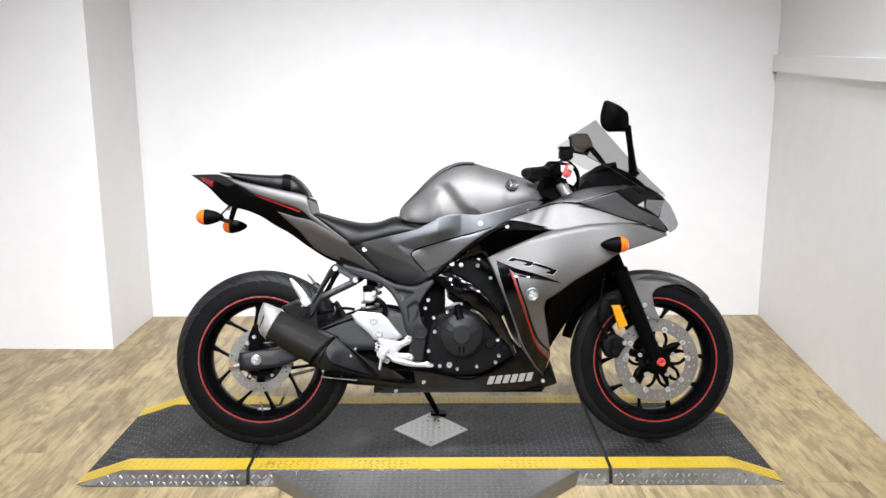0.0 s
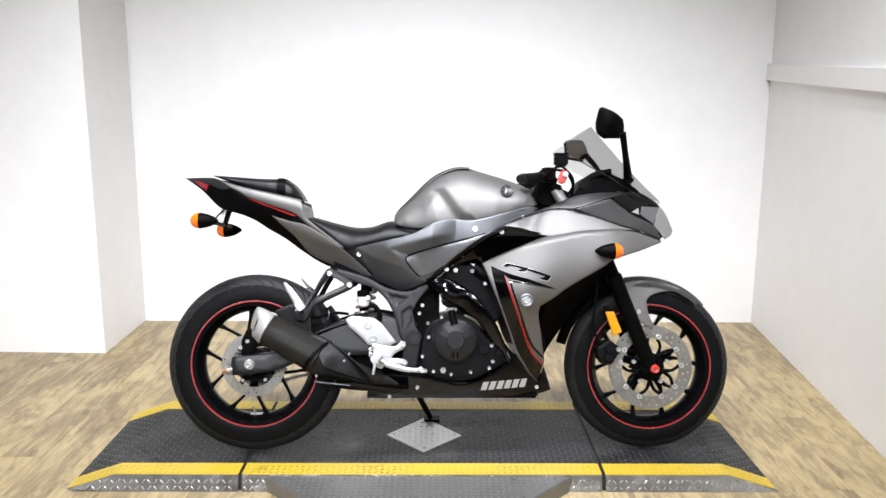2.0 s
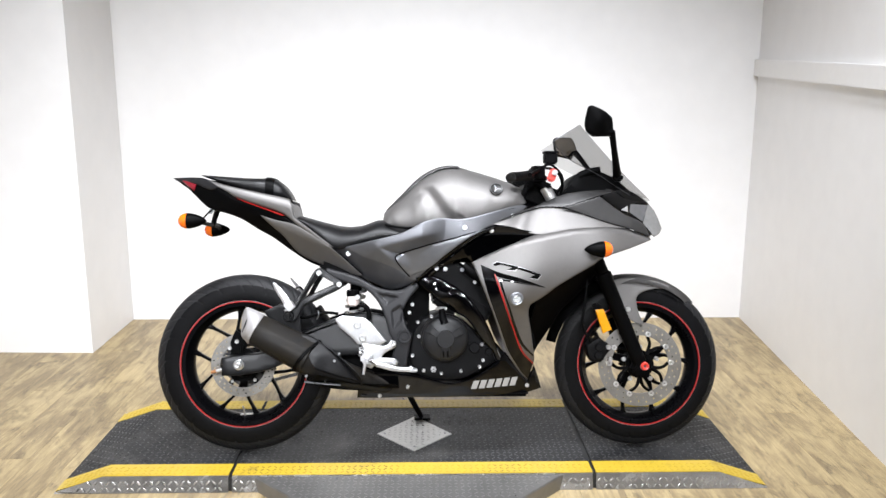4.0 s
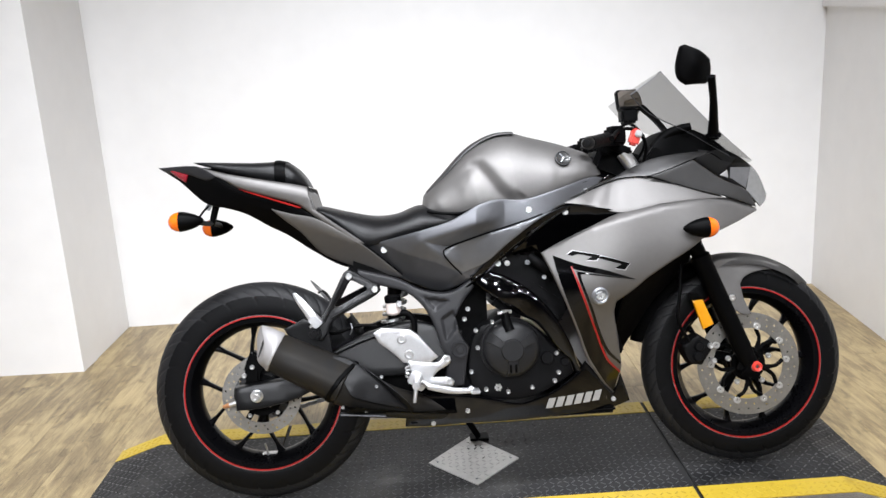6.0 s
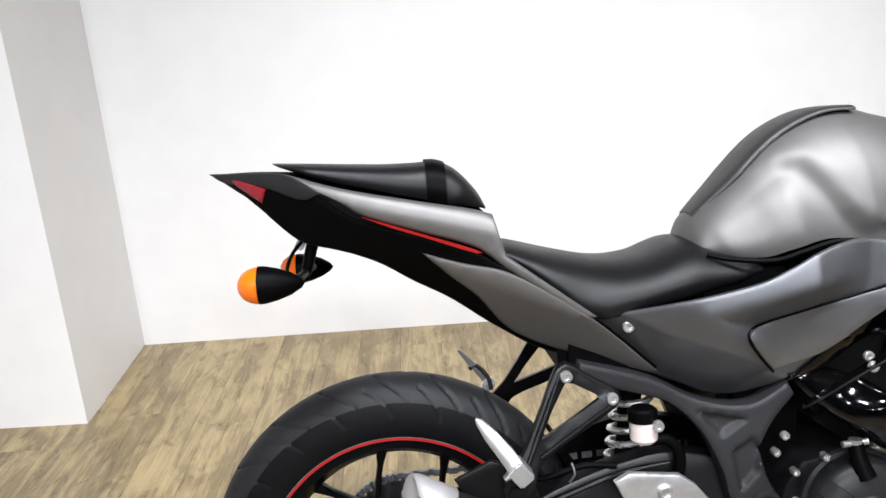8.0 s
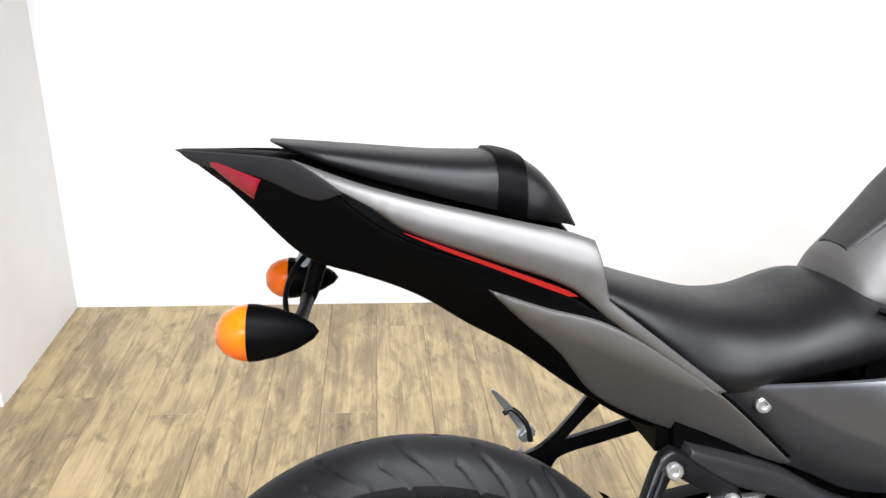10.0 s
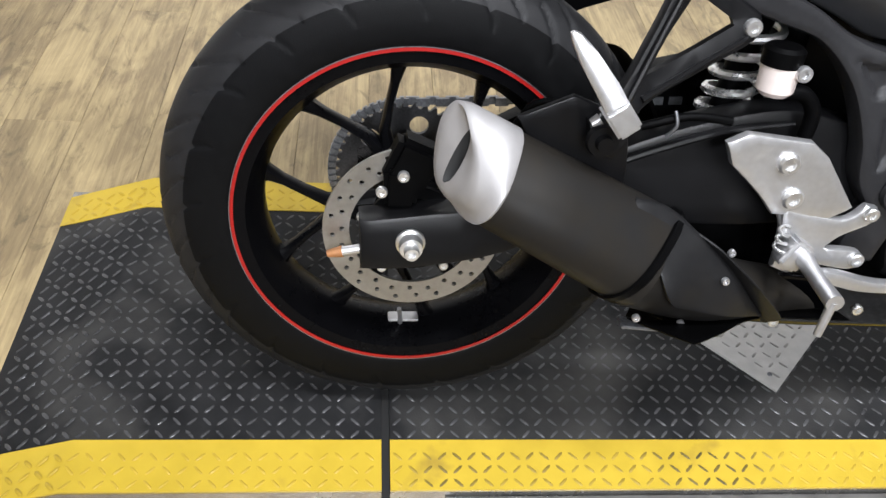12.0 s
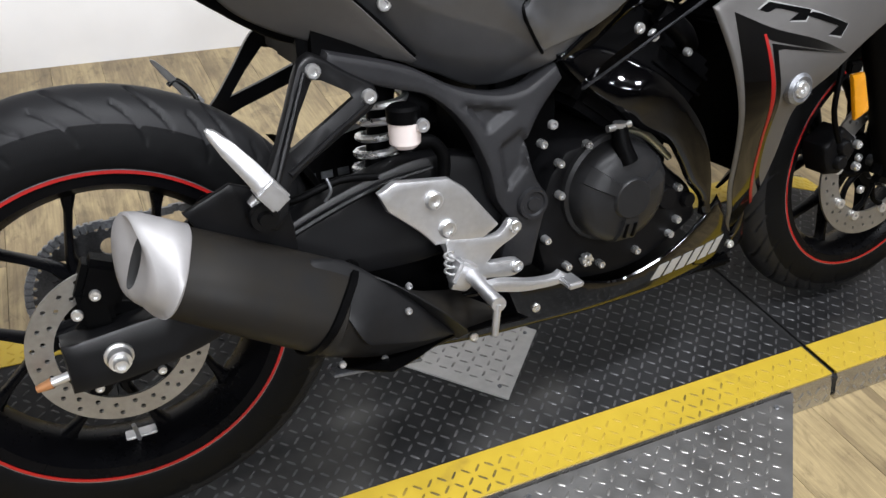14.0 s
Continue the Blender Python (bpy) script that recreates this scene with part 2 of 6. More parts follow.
# ---- mesh helpers ----
def mesh_object(name, bm, mat, parent=None, label="", sharp=38):
    bmesh.ops.recalc_face_normals(bm, faces=bm.faces[:])
    data = bpy.data.meshes.new(name)
    bm.to_mesh(data)
    bm.free()
    data.materials.append(mat)
    data.polygons.foreach_set("use_smooth", [True] * len(data.polygons))
    data.set_sharp_from_angle(angle=radians(sharp))
    ob = new(name, data)
    if parent is not None:
        ob.parent = parent
    if label:
        ob["label"] = label
    return ob


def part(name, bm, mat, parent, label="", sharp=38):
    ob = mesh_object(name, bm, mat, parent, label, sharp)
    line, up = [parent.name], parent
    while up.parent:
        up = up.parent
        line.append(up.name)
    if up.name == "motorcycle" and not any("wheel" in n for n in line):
        warp_to_view(ob.data)
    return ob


def warp_to_view(data):
    """Stretches a body part towards the front and lowers the nose, shaped to fit the camera's view."""
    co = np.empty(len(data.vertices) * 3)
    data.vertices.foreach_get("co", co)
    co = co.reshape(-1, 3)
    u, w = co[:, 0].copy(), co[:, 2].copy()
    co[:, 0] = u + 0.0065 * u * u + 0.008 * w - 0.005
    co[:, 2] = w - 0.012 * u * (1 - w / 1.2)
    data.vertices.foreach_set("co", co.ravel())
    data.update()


def box(cx, cy, cz, sx, sy, sz, bevel=0.003, turn=None, bm=None, segs=2):
    own = bmesh.new()
    bmesh.ops.create_cube(own, size=1)
    bmesh.ops.scale(own, vec=(sx, sy, sz), verts=own.verts)
    if bevel:
        bmesh.ops.bevel(own, geom=own.edges[:], offset=bevel, segments=segs, affect="EDGES", clamp_overlap=True)
    m = Matrix.Translation((cx, cy, cz))
    if turn is not None:
        m = m @ turn
    bmesh.ops.transform(own, matrix=m, verts=own.verts)
    return merge(own, bm)


def merge(own, bm):
    if bm is None:
        return own
    tmp = bpy.data.meshes.new("tmp")
    own.to_mesh(tmp)
    own.free()
    bm.from_mesh(tmp)
    bpy.data.meshes.remove(tmp)
    return bm


def lathe(profile, axis_at=(0, 0, 0), direction=(0, 1, 0), segs=48, bm=None, closed=False, bend=None):
    """Turns (radius, along) round an axis. bend(angle, radius, along) may move a point's radius."""
    own = bmesh.new()
    d = Vector(direction).normalized()
    q = Vector((0, 1, 0)).rotation_difference(d).to_matrix()
    rings = []
    for k in range(segs):
        a = 2 * math.pi * k / segs
        ring = []
        for r, y in profile:
            rr = r if bend is None else bend(a, r, y)
            ring.append(own.verts.new(q @ Vector((rr * math.cos(a), y, rr * math.sin(a))) + Vector(axis_at)))
        rings.append(ring)
    n = len(profile)
    for k in range(segs):
        a, b = rings[k], rings[(k + 1) % segs]
        for j in range(n if closed else n - 1):
            i = (j + 1) % n
            own.faces.new((a[j], a[i], b[i], b[j]))
    bmesh.ops.remove_doubles(own, verts=own.verts[:], dist=1e-5)
    return merge(own, bm)


def bolt(at, r, h, direction=(0, -1, 0), bm=None, segs=14):
    """A round bolt head with a socket in it, standing out along its direction."""
    return lathe([(0, h * 0.55), (r * 0.45, h * 0.55), (r * 0.5, h), (r * 0.85, h), (r, h * 0.75), (r, 0), (0, 0)], at, direction, segs, bm)


def tube(points, radius, bm=None, segs=10, smooth=4, ends=True):
    """A tube along a smoothed path; radius is a number or one per point."""
    pts = [Vector(p) for p in points]
    rad = list(radius) if isinstance(radius, (list, tuple)) else [radius] * len(pts)
    line, rr = [], []
    for k in range(len(pts) - 1):
        p0, p1, p2, p3 = pts[max(k - 1, 0)], pts[k], pts[k + 1], pts[min(k + 2, len(pts) - 1)]
        for j in range(smooth):
            t = j / smooth
            line.append(0.5 * ((2 * p1) + (p2 - p0) * t + (2 * p0 - 5 * p1 + 4 * p2 - p3) * t * t + (3 * p1 - p0 - 3 * p2 + p3) * t ** 3))
            rr.append(rad[k] + (rad[k + 1] - rad[k]) * t)
    line.append(pts[-1])
    rr.append(rad[-1])
    own = bmesh.new()
    rings, side = [], None
    for k, p in enumerate(line):
        way = (line[min(k + 1, len(line) - 1)] - line[max(k - 1, 0)]).normalized()
        if side is None:
            side = way.orthogonal().normalized()
        side = (side - way * side.dot(way)).normalized()
        up = way.cross(side)
        rings.append([own.verts.new(p + rr[k] * (math.cos(a) * side + math.sin(a) * up)) for a in (2 * math.pi * i / segs for i in range(segs))])
    for a, b in zip(rings, rings[1:]):
        for i in range(segs):
            own.faces.new((a[i], a[(i + 1) % segs], b[(i + 1) % segs], b[i]))
    if ends:
        own.faces.new(rings[0])
        own.faces.new(rings[-1])
    return merge(own, bm)


def tps(ctrl):
    """A smooth depth over (u, w) through a few control places (u, w, v)."""
    c = np.array(ctrl, float)
    n = len(c)
    if n == 1:
        return lambda u, w: float(c[0, 2])

    def k(r2):
        return np.where(r2 > 1e-12, r2 * np.log(np.maximum(r2, 1e-12)), 0)

    r2 = ((c[:, None, :2] - c[None, :, :2]) ** 2).sum(-1)
    p = np.c_[np.ones(n), c[:, :2]]
    a = np.zeros((n + 3, n + 3))
    a[:n, :n], a[:n, n:], a[n:, :n] = k(r2) + 1e-4 * np.eye(n), p, p.T
    s = np.linalg.lstsq(a, np.r_[c[:, 2], 0, 0, 0], rcond=None)[0]
    return lambda u, w: float(k((c[:, 0] - u) ** 2 + (c[:, 1] - w) ** 2) @ s[:n] + s[n] + s[n + 1] * u + s[n + 2] * w)


def rounded(outline, step, corner=38):
    """The closed outline as a smooth line in short steps; sharp turns stay corners."""
    pts = [Vector(p) for p in outline]
    n = len(pts)
    sharp = []
    for i in range(n):
        a, b = pts[i] - pts[i - 1], pts[(i + 1) % n] - pts[i]
        sharp.append(a.length > 0 and b.length > 0 and a.angle(b, 0) > radians(corner))
    out = []
    for i in range(n):
        p1, p2 = pts[i], pts[(i + 1) % n]
        p0 = p1 + (p1 - p2) if sharp[i] else pts[i - 1]
        p3 = p2 + (p2 - p1) if sharp[(i + 1) % n] else pts[(i + 2) % n]
        # tangents held to the length of this stretch
        span = (p2 - p1).length
        m1, m2 = (p2 - p0).normalized() * span, (p3 - p1).normalized() * span
        count = max(1, round(span / step))
        for j in range(count):
            t = j / count
            h = (2 * t ** 3 - 3 * t * t + 1, t ** 3 - 2 * t * t + t, -2 * t ** 3 + 3 * t * t, t ** 3 - t * t)
            out.append(h[0] * p1 + h[1] * m1 + h[2] * p2 + h[3] * m2)
    return out


def inside(p, poly):
    hit = False
    for i in range(len(poly)):
        a, b = poly[i - 1], poly[i]
        if (a.y > p.y) != (b.y > p.y) and p.x < (b.x - a.x) * (p.y - a.y) / (b.y - a.y) + a.x:
            hit = not hit
    return hit


def sheet(outline, depth, thick=0.004, step=0.016, edge=0.004, holes=(), bm=None, flip=1, corner=38):
    """A curved panel: its side outline in (u, w), its outer face at v = depth(u, w), rounded at the rim, thick towards the middle."""
    from_geometry = mathutils.geometry.delaunay_2d_cdt
    f = depth if callable(depth) else (lambda u, w: depth)
    loop = rounded(outline, step * 0.6, corner)
    loops = [loop] + [[Vector(p) for p in h] for h in holes]
    verts, edges, faces = [], [], []
    for lp in loops:
        base = len(verts)
        verts += [p.copy() for p in lp]
        edges += [(base + i, base + (i + 1) % len(lp)) for i in range(len(lp))]
        faces.append(list(range(base, base + len(lp))))
    seg_a = np.array([(p.x, p.y) for lp in loops for p in lp])
    seg_b = np.array([(p.x, p.y) for lp in loops for p in lp[1:] + lp[:1]])
    ab = seg_b - seg_a
    ll = np.maximum((ab ** 2).sum(1), 1e-12)

    def rim(x, y):
        t = np.clip(((x - seg_a[:, 0]) * ab[:, 0] + (y - seg_a[:, 1]) * ab[:, 1]) / ll, 0, 1)
        return float(np.sqrt(((seg_a + t[:, None] * ab - (x, y)) ** 2).sum(1).min()))

    extra = []
    if edge:
        for lp in loops[:1]:
            area = sum(lp[i - 1].x * lp[i].y - lp[i].x * lp[i - 1].y for i in range(len(lp)))
            for i in range(len(lp)):
                way = (lp[(i + 1) % len(lp)] - lp[i - 1]).normalized()
                inn = Vector((-way.y, way.x)) * (1 if area > 0 else -1)
                for frac in (0.35, 1.0):
                    p = lp[i] + inn * edge * frac
                    if inside(p, lp) and rim(p.x, p.y) > edge * frac * 0.9:
                        extra.append(p)
    xs, ys = [p.x for p in loop], [p.y for p in loop]
    row, y = 0, min(ys) + step / 2
    while y < max(ys):
        x = min(xs) + (step / 2 if row % 2 else step)
        while x < max(xs):
            p = Vector((x, y))
            if inside(p, loop) and rim(x, y) > edge + step * 0.35:
                extra.append(p)
            x += step
        y += step * 0.87
        row += 1
    got = from_geometry(verts + extra, edges, faces, 2 if holes else 1, 1e-6)
    own = bmesh.new()
    front, back = [], []
    for p in got[0]:
        d = rim(p.x, p.y)
        drop = 0.0
        if edge and d < edge:
            drop = edge * (1 - math.sqrt(max(0, 1 - (1 - d / edge) ** 2)))
        v = f(p.x, p.y)
        front.append(own.verts.new((p.x, flip * (v + min(drop, thick * 0.8)), p.y)))
        back.append(own.verts.new((p.x, flip * (v + thick), p.y)))
    count = {}
    for fc in got[2]:
        try:
            own.faces.new([front[i] for i in fc])
            own.faces.new([back[i] for i in reversed(fc)])
        except ValueError:
            continue
        for i in range(len(fc)):
            e = (fc[i], fc[(i + 1) % len(fc)])
            count[e] = count.get(e, 0) + 1
    for (a, b) in list(count):
        if (b, a) not in count:
            try:
                own.faces.new((front[b], front[a], back[a], back[b]))
            except ValueError:
                pass
    loose = [v for v in own.verts if not v.link_faces]
    bmesh.ops.delete(own, geom=loose, context="VERTS")
    return merge(own, bm)


def along(line, s):
    """The place at the share s of a polyline's length, on a smooth curve."""
    p = [Vector(q) for q in line]
    cum = [0.0]
    for a, b in zip(p, p[1:]):
        cum.append(cum[-1] + (b - a).length)
    want = s * cum[-1]
    for k in range(len(p) - 1):
        if want <= cum[k + 1] + 1e-9:
            t = (want - cum[k]) / max(cum[k + 1] - cum[k], 1e-9)
            p0, p1, p2, p3 = p[max(k - 1, 0)], p[k], p[k + 1], p[min(k + 2, len(p) - 1)]
            return 0.5 * ((2 * p1) + (p2 - p0) * t + (2 * p0 - 5 * p1 + 4 * p2 - p3) * t * t + (3 * p1 - p0 - 3 * p2 + p3) * t ** 3)
    return p[-1]


def saddle(top, low, width, power=2.6, tuck=0.0, rows=44, cols=20, push=None):
    """A body that is symmetrical left and right: a ridge line, a lower edge and a half width along it."""
    own = bmesh.new()
    grid = []
    for i in range(rows + 1):
        s = i / rows
        t, b, h = along(top, s), along(low, s), float(np.interp(s, [w[0] for w in width], [w[1] for w in width]))
        ring = []
        for j in range(-cols, cols + 1):
            q = abs(j) / cols
            q = q ** 1.25
            p = t.lerp(b, q)
            v = h * (1 - (1 - q) ** power) ** (1 / power) * (1 - tuck * max(0, q - 0.6) ** 2)
            if push:
                v += push(p.x, p.y, q)
            ring.append(own.verts.new((p.x, -v if j < 0 else v, p.y)))
        grid.append(ring)
    for a, b in zip(grid, grid[1:]):
        for k in range(2 * cols):
            own.faces.new((a[k], a[k + 1], b[k + 1], b[k]))
        own.faces.new((a[0], b[0], b[-1], a[-1]))
    own.faces.new(grid[0])
    own.faces.new(grid[-1])
    bmesh.ops.remove_doubles(own, verts=own.verts[:], dist=1e-5)
    return own


def thing(name, label, category, m=None, group=""):
    ob = new(name)
    if m is not None:
        ob.matrix_world = m
    return tagged(ob, label, category, group)


# ---- room ----
def wall(name, corners, low, high, thick, label, mat=None):
    """An upright wall along two corners of the plan, its thickness away from the room."""
    (x0, y0), (x1, y1) = corners
    way = Vector((x1 - x0, y1 - y0, 0))
    out = Vector((way.y, -way.x, 0)).normalized() * thick
    bm = bmesh.new()
    ring = [Vector((x0, y0, 0)), Vector((x1, y1, 0)), Vector((x1, y1, 0)) + out, Vector((x0, y0, 0)) + out]
    a = [bm.verts.new(p + Vector((0, 0, low))) for p in ring]
    b = [bm.verts.new(p + Vector((0, 0, high))) for p in ring]
    bm.faces.new(a)
    bm.faces.new(b)
    for i in range(4):
        bm.faces.new((a[i], a[(i + 1) % 4], b[(i + 1) % 4], b[i]))
    return tagged(mesh_object(name, bm, mat or WALL), label, "wall", kind="structure")


HIGH = 2.95
wall("wall_north", ((2.459, 1.783), (-1.047, 1.783)), -0.02, HIGH, 0.15, "smooth white painted wall behind the motorcycle")
wall("wall_return", ((-1.047, 1.783), (-1.047, 1.345)), -0.02, HIGH, 0.15, "short white painted return wall at the recess")
wall("wall_north_west", ((-1.047, 1.195), (-1.672, 1.212)), -0.02, HIGH, 0.15, "white painted wall beside the recess")
wall("wall_west", ((-1.672, 1.212), (-1.55, -8.3)), -0.02, HIGH, 0.15, "plain white side wall")
# out-of-view end wall, its grey set to lighten reflections on the bike
wall("wall_south", ((-1.55, -8.3), (1.473, -8.3)), -0.02, HIGH, 0.15, "unseen grey wall added to close the far end of the bay", BACK)
wall("wall_east", ((1.473, -8.3), (2.459, 1.783)), -0.02, HIGH, 0.15, "smooth white painted side wall")

# unseen ceiling, coloured dark so that it bounces little light
bm = box(0.4, -3.2, HIGH + 0.06, 4.6, 10.6, 0.12, 0)
tagged(mesh_object("ceiling", bm, CEILING), "unseen ceiling over the display bay, dark to limit bounce light", "ceiling", kind="structure")

# the ledge on the side wall, falling slightly towards the viewer
ledge = bmesh.new()
ring0 = [(2.462, 1.781, 1.378), (2.462, 1.781, 1.468), (2.435, 1.781, 1.468), (2.435, 1.781, 1.378)]
shift = Vector((-0.346, -3.54, -0.135))
a = [ledge.verts.new(p) for p in ring0]
b = [ledge.verts.new(Vector(p) + shift) for p in ring0]
ledge.faces.new(a)
ledge.faces.new(b)
for i in range(4):
    ledge.faces.new((a[i], a[(i + 1) % 4], b[(i + 1) % 4], b[i]))
bmesh.ops.bevel(ledge, geom=ledge.edges[:], offset=0.003, segments=2, affect="EDGES")
tagged(mesh_object("wall_rail", ledge, TRIM), "white painted wooden rail fixed along the side wall", "wall rail", kind="structure")

floor = tagged(mesh_object("floor", box(0.4, -3.2, -0.045, 4.7, 10.8, 0.08, 0), DECK), "light brown oak-look plank flooring", "floor", kind="structure")

# ---- display platform ----
DECK_Z, X0, X1, X2, X3 = 0.057, -0.61, -0.45, 1.62, 1.785
JOINTS = (-0.026, 1.196)
platform = thing("display_platform", "low black tread-plate platform with yellow edges and sloped ends", "platform")


def deck_height(x):
    if x < X1:
        return DECK_Z * max(0.0, (x - X0) / (X1 - X0)) + 0.003
    if x > X2:
        return DECK_Z * max(0.0, (X3 - x) / (X3 - X2)) + 0.003
    return DECK_Z


def slab(x0, x1, y0, y1, lift, base=0.0, bm=None):
    """A strip of the platform's top between two cross lines, following the slopes at its ends."""
    own = bmesh.new()
    xs = sorted({x0, x1, *[x for x in (X1, X2) if x0 < x < x1]})
    rows = []
    for x in xs:
        z = deck_height(x) + lift
        rows.append([own.verts.new((x, y0, z)), own.verts.new((x, y1, z)), own.verts.new((x, y1, min(base, z - 0.001))), own.verts.new((x, y0, min(base, z - 0.001)))])
    for a, b in zip(rows, rows[1:]):
        for i in range(4):
            own.faces.new((a[i], a[(i + 1) % 4], b[(i + 1) % 4], b[i]))
    own.faces.new(rows[0])
    own.faces.new(rows[-1])
    return merge(own, bm)


YF, YFI, YBI, YB = -0.236, -0.157, 0.328, 0.409
SECTIONS = ((X0, JOINTS[0] - 0.006), (JOINTS[0] + 0.006, JOINTS[1] - 0.006), (JOINTS[1] + 0.006, X3))


def lozenges(x0, x1, y0, y1, height, pitch=0.0208, size=(0.0102, 0.0026, 0.0018), keep=None, turn=45):
    """Raised bars of a tread plate, each across its neighbours."""
    vs, fs = [], []
    worn = random.Random(3)
    nx, ny = int((x1 - x0) / pitch), int((y1 - y0) / pitch)
    for i in range(nx):
        for j in range(ny):
            x, y = x0 + (i + 0.5) * pitch, y0 + (j + 0.5) * pitch
            if keep and not keep(x, y):
                continue
            a = radians(turn if (i + j) % 2 else turn - 90)
            c, s = math.cos(a), math.sin(a)
            k = len(vs)
            rub = worn.uniform(0.55, 1.1)
            for lx, ly, lz in ((-1, 0, 0), (-0.55, -1, 0), (0.55, -1, 0), (1, 0, 0), (0.55, 1, 0), (-0.55, 1, 0), (-0.55, 0, 1), (0.55, 0, 1)):
                px, py = lx * size[0], ly * size[1]
                gx, gy = x + c * px - s * py, y + s * px + c * py
                vs.append((gx, gy, height(gx, gy) + lz * size[2] * rub - (0.0004 if lz == 0 else 0)))
            fs += [(k, k + 1, k + 6), (k + 1, k + 2, k + 7, k + 6), (k + 2, k + 3, k + 7), (k + 3, k + 4, k + 7), (k + 4, k + 5, k + 6, k + 7), (k + 5, k, k + 6)]
    data = bpy.data.meshes.new("tread")
    data.from_pydata(vs, [], fs)
    data.validate()
    data.polygons.foreach_set("use_smooth", [True] * len(data.polygons))
    return data


def tread(name, data, mat, parent):
    data.materials.append(mat)
    ob = new(name, data)
    ob.parent = parent
    ob["kind"] = "stuff"
    return ob


for n, (x0, x1) in enumerate(SECTIONS):
    deck = part("deck_plate", slab(x0, x1, YF + 0.004, YB - 0.004, -0.002), DECK, platform, "scuffed black tread plate")
    tread("tread", lozenges(max(x0, X0 + 0.01), x1, YFI, YBI, lambda x, y: deck_height(x) - 0.002), WORN, deck)
    for y0, y1 in ((YF, YFI), (YBI, YB)):
        strip = part("edge_strip", slab(x0, x1, y0, y1, 0.0, DECK_Z - 0.006), YELLOW, platform, "yellow painted edge strip")
        tread("tread", lozenges(max(x0, X0 + 0.01), x1, y0, y1, lambda x, y: deck_height(x)), YELLOW_WORN, strip)
    # the skirt, tread plate set on edge, cut along the slope
    for yy, out in ((YF - 0.002, -1), (YB + 0.002, 1)):
        xs = sorted({x0, x1, *[x for x in (X1, X2) if x0 < x < x1]})
        bm = bmesh.new()
        rows = []
        for x in xs:
            z = deck_height(x) - 0.003
            rows.append([bm.verts.new((x, yy, z)), bm.verts.new((x, yy + out * 0.016, 0.001)), bm.verts.new((x, yy - out * 0.004, 0.001)), bm.verts.new((x, yy - out * 0.004, z))])
        for a, b in zip(rows, rows[1:]):
            for i in range(4):
                bm.faces.new((a[i], a[(i + 1) % 4], b[(i + 1) % 4], b[i]))
        bm.faces.new(rows[0])
        bm.faces.new(rows[-1])
        skirt = part("skirt", bm, SKIRT, platform, "bare aluminium tread-plate skirt")
        if out < 0:
            data = lozenges(x0, x1, 0, DECK_Z, lambda x, y: 0.0, 0.0208, (0.0090, 0.0027, 0.0014), keep=lambda x, y: y < deck_height(x) - 0.012)
            data.transform(Matrix(((1, 0, 0, 0), (0, 0.28, -1, yy - 0.016), (0, 1, 0, 0.001), (0, 0, 0, 1))))
            tread("tread", data, TREAD_BAR, skirt)

# dark strips drawn in place of the shaded slots between sections
for jx in JOINTS:
    part("joint_strip", box(jx, 0.086, 0.026, 0.0115, 0.66, 0.05, 0.001), GAP, platform, "black strip standing in for the open joint between two sections")

# the step plate in front of the middle section
STEP = [(0.055, -0.242), (1.09, -0.242), (0.84, -0.50), (0.31, -0.50)]
bm = bmesh.new()
lo = [bm.verts.new((x * 1.0, y, 0.001)) for x, y in STEP]
hi = [bm.verts.new((x, y, 0.052)) for x, y in STEP]
bm.faces.new(lo)
bm.faces.new(hi)
for i in range(4):
    bm.faces.new((lo[i], lo[(i + 1) % 4], hi[(i + 1) % 4], hi[i]))
bmesh.ops.bevel(bm, geom=[e for e in bm.edges if e.verts[0].co.z > 0.05 and e.verts[1].co.z > 0.05], offset=0.003, segments=2, affect="EDGES")
step_plate = part("step_plate", bm, TREAD, platform, "bare aluminium tread-plate step")


def on_step(x, y):
    return -0.49 < y < -0.252 and x > 0.075 + (-0.242 - y) * 0.98 and x < 1.07 - (-0.242 - y) * 0.97


tread("tread", lozenges(0.05, 1.1, -0.5, -0.245, lambda x, y: 0.052, 0.0208, (0.0094, 0.0028, 0.0017), on_step), TREAD_BAR, step_plate)
for x in (0.14, 0.33, 0.52, 0.71, 0.90, 1.03):
    part("rivet", bolt((x, -0.262, 0.0515), 0.005, 0.003, (0, 0, 1)), DARK_STEEL, step_plate)

# the lozenge-shaped stand plate under the side stand
PAD = [(0.447, 0.077), (0.587, -0.070), (0.725, 0.071), (0.586, 0.236)]
bm = bmesh.new()
lo = [bm.verts.new((x, y, DECK_Z - 0.003)) for x, y in PAD]
hi = [bm.verts.new((x, y, DECK_Z + 0.0018)) for x, y in PAD]
bm.faces.new(lo)
bm.faces.new(hi)
for i in range(4):
    bm.faces.new((lo[i], lo[(i + 1) % 4], hi[(i + 1) % 4], hi[i]))
pad = part("stand_plate", bm, BARE, platform, "worn bare aluminium lozenge plate")


def on_pad(x, y):
    return abs(x - 0.587) / 0.135 + abs(y - 0.085) / 0.146 < 0.93


tread("tread", lozenges(0.44, 0.74, -0.07, 0.24, lambda x, y: DECK_Z + 0.0018, 0.0208, (0.0094, 0.0028, 0.0018), on_pad), TREAD_BAR, pad)
for x, y in ((0.475, 0.077), (0.587, -0.037), (0.70, 0.073), (0.586, 0.21)):
    part("screw", bolt((x, y, DECK_Z + 0.0015), 0.004, 0.002, (0, 0, 1)), DARK_STEEL, pad)


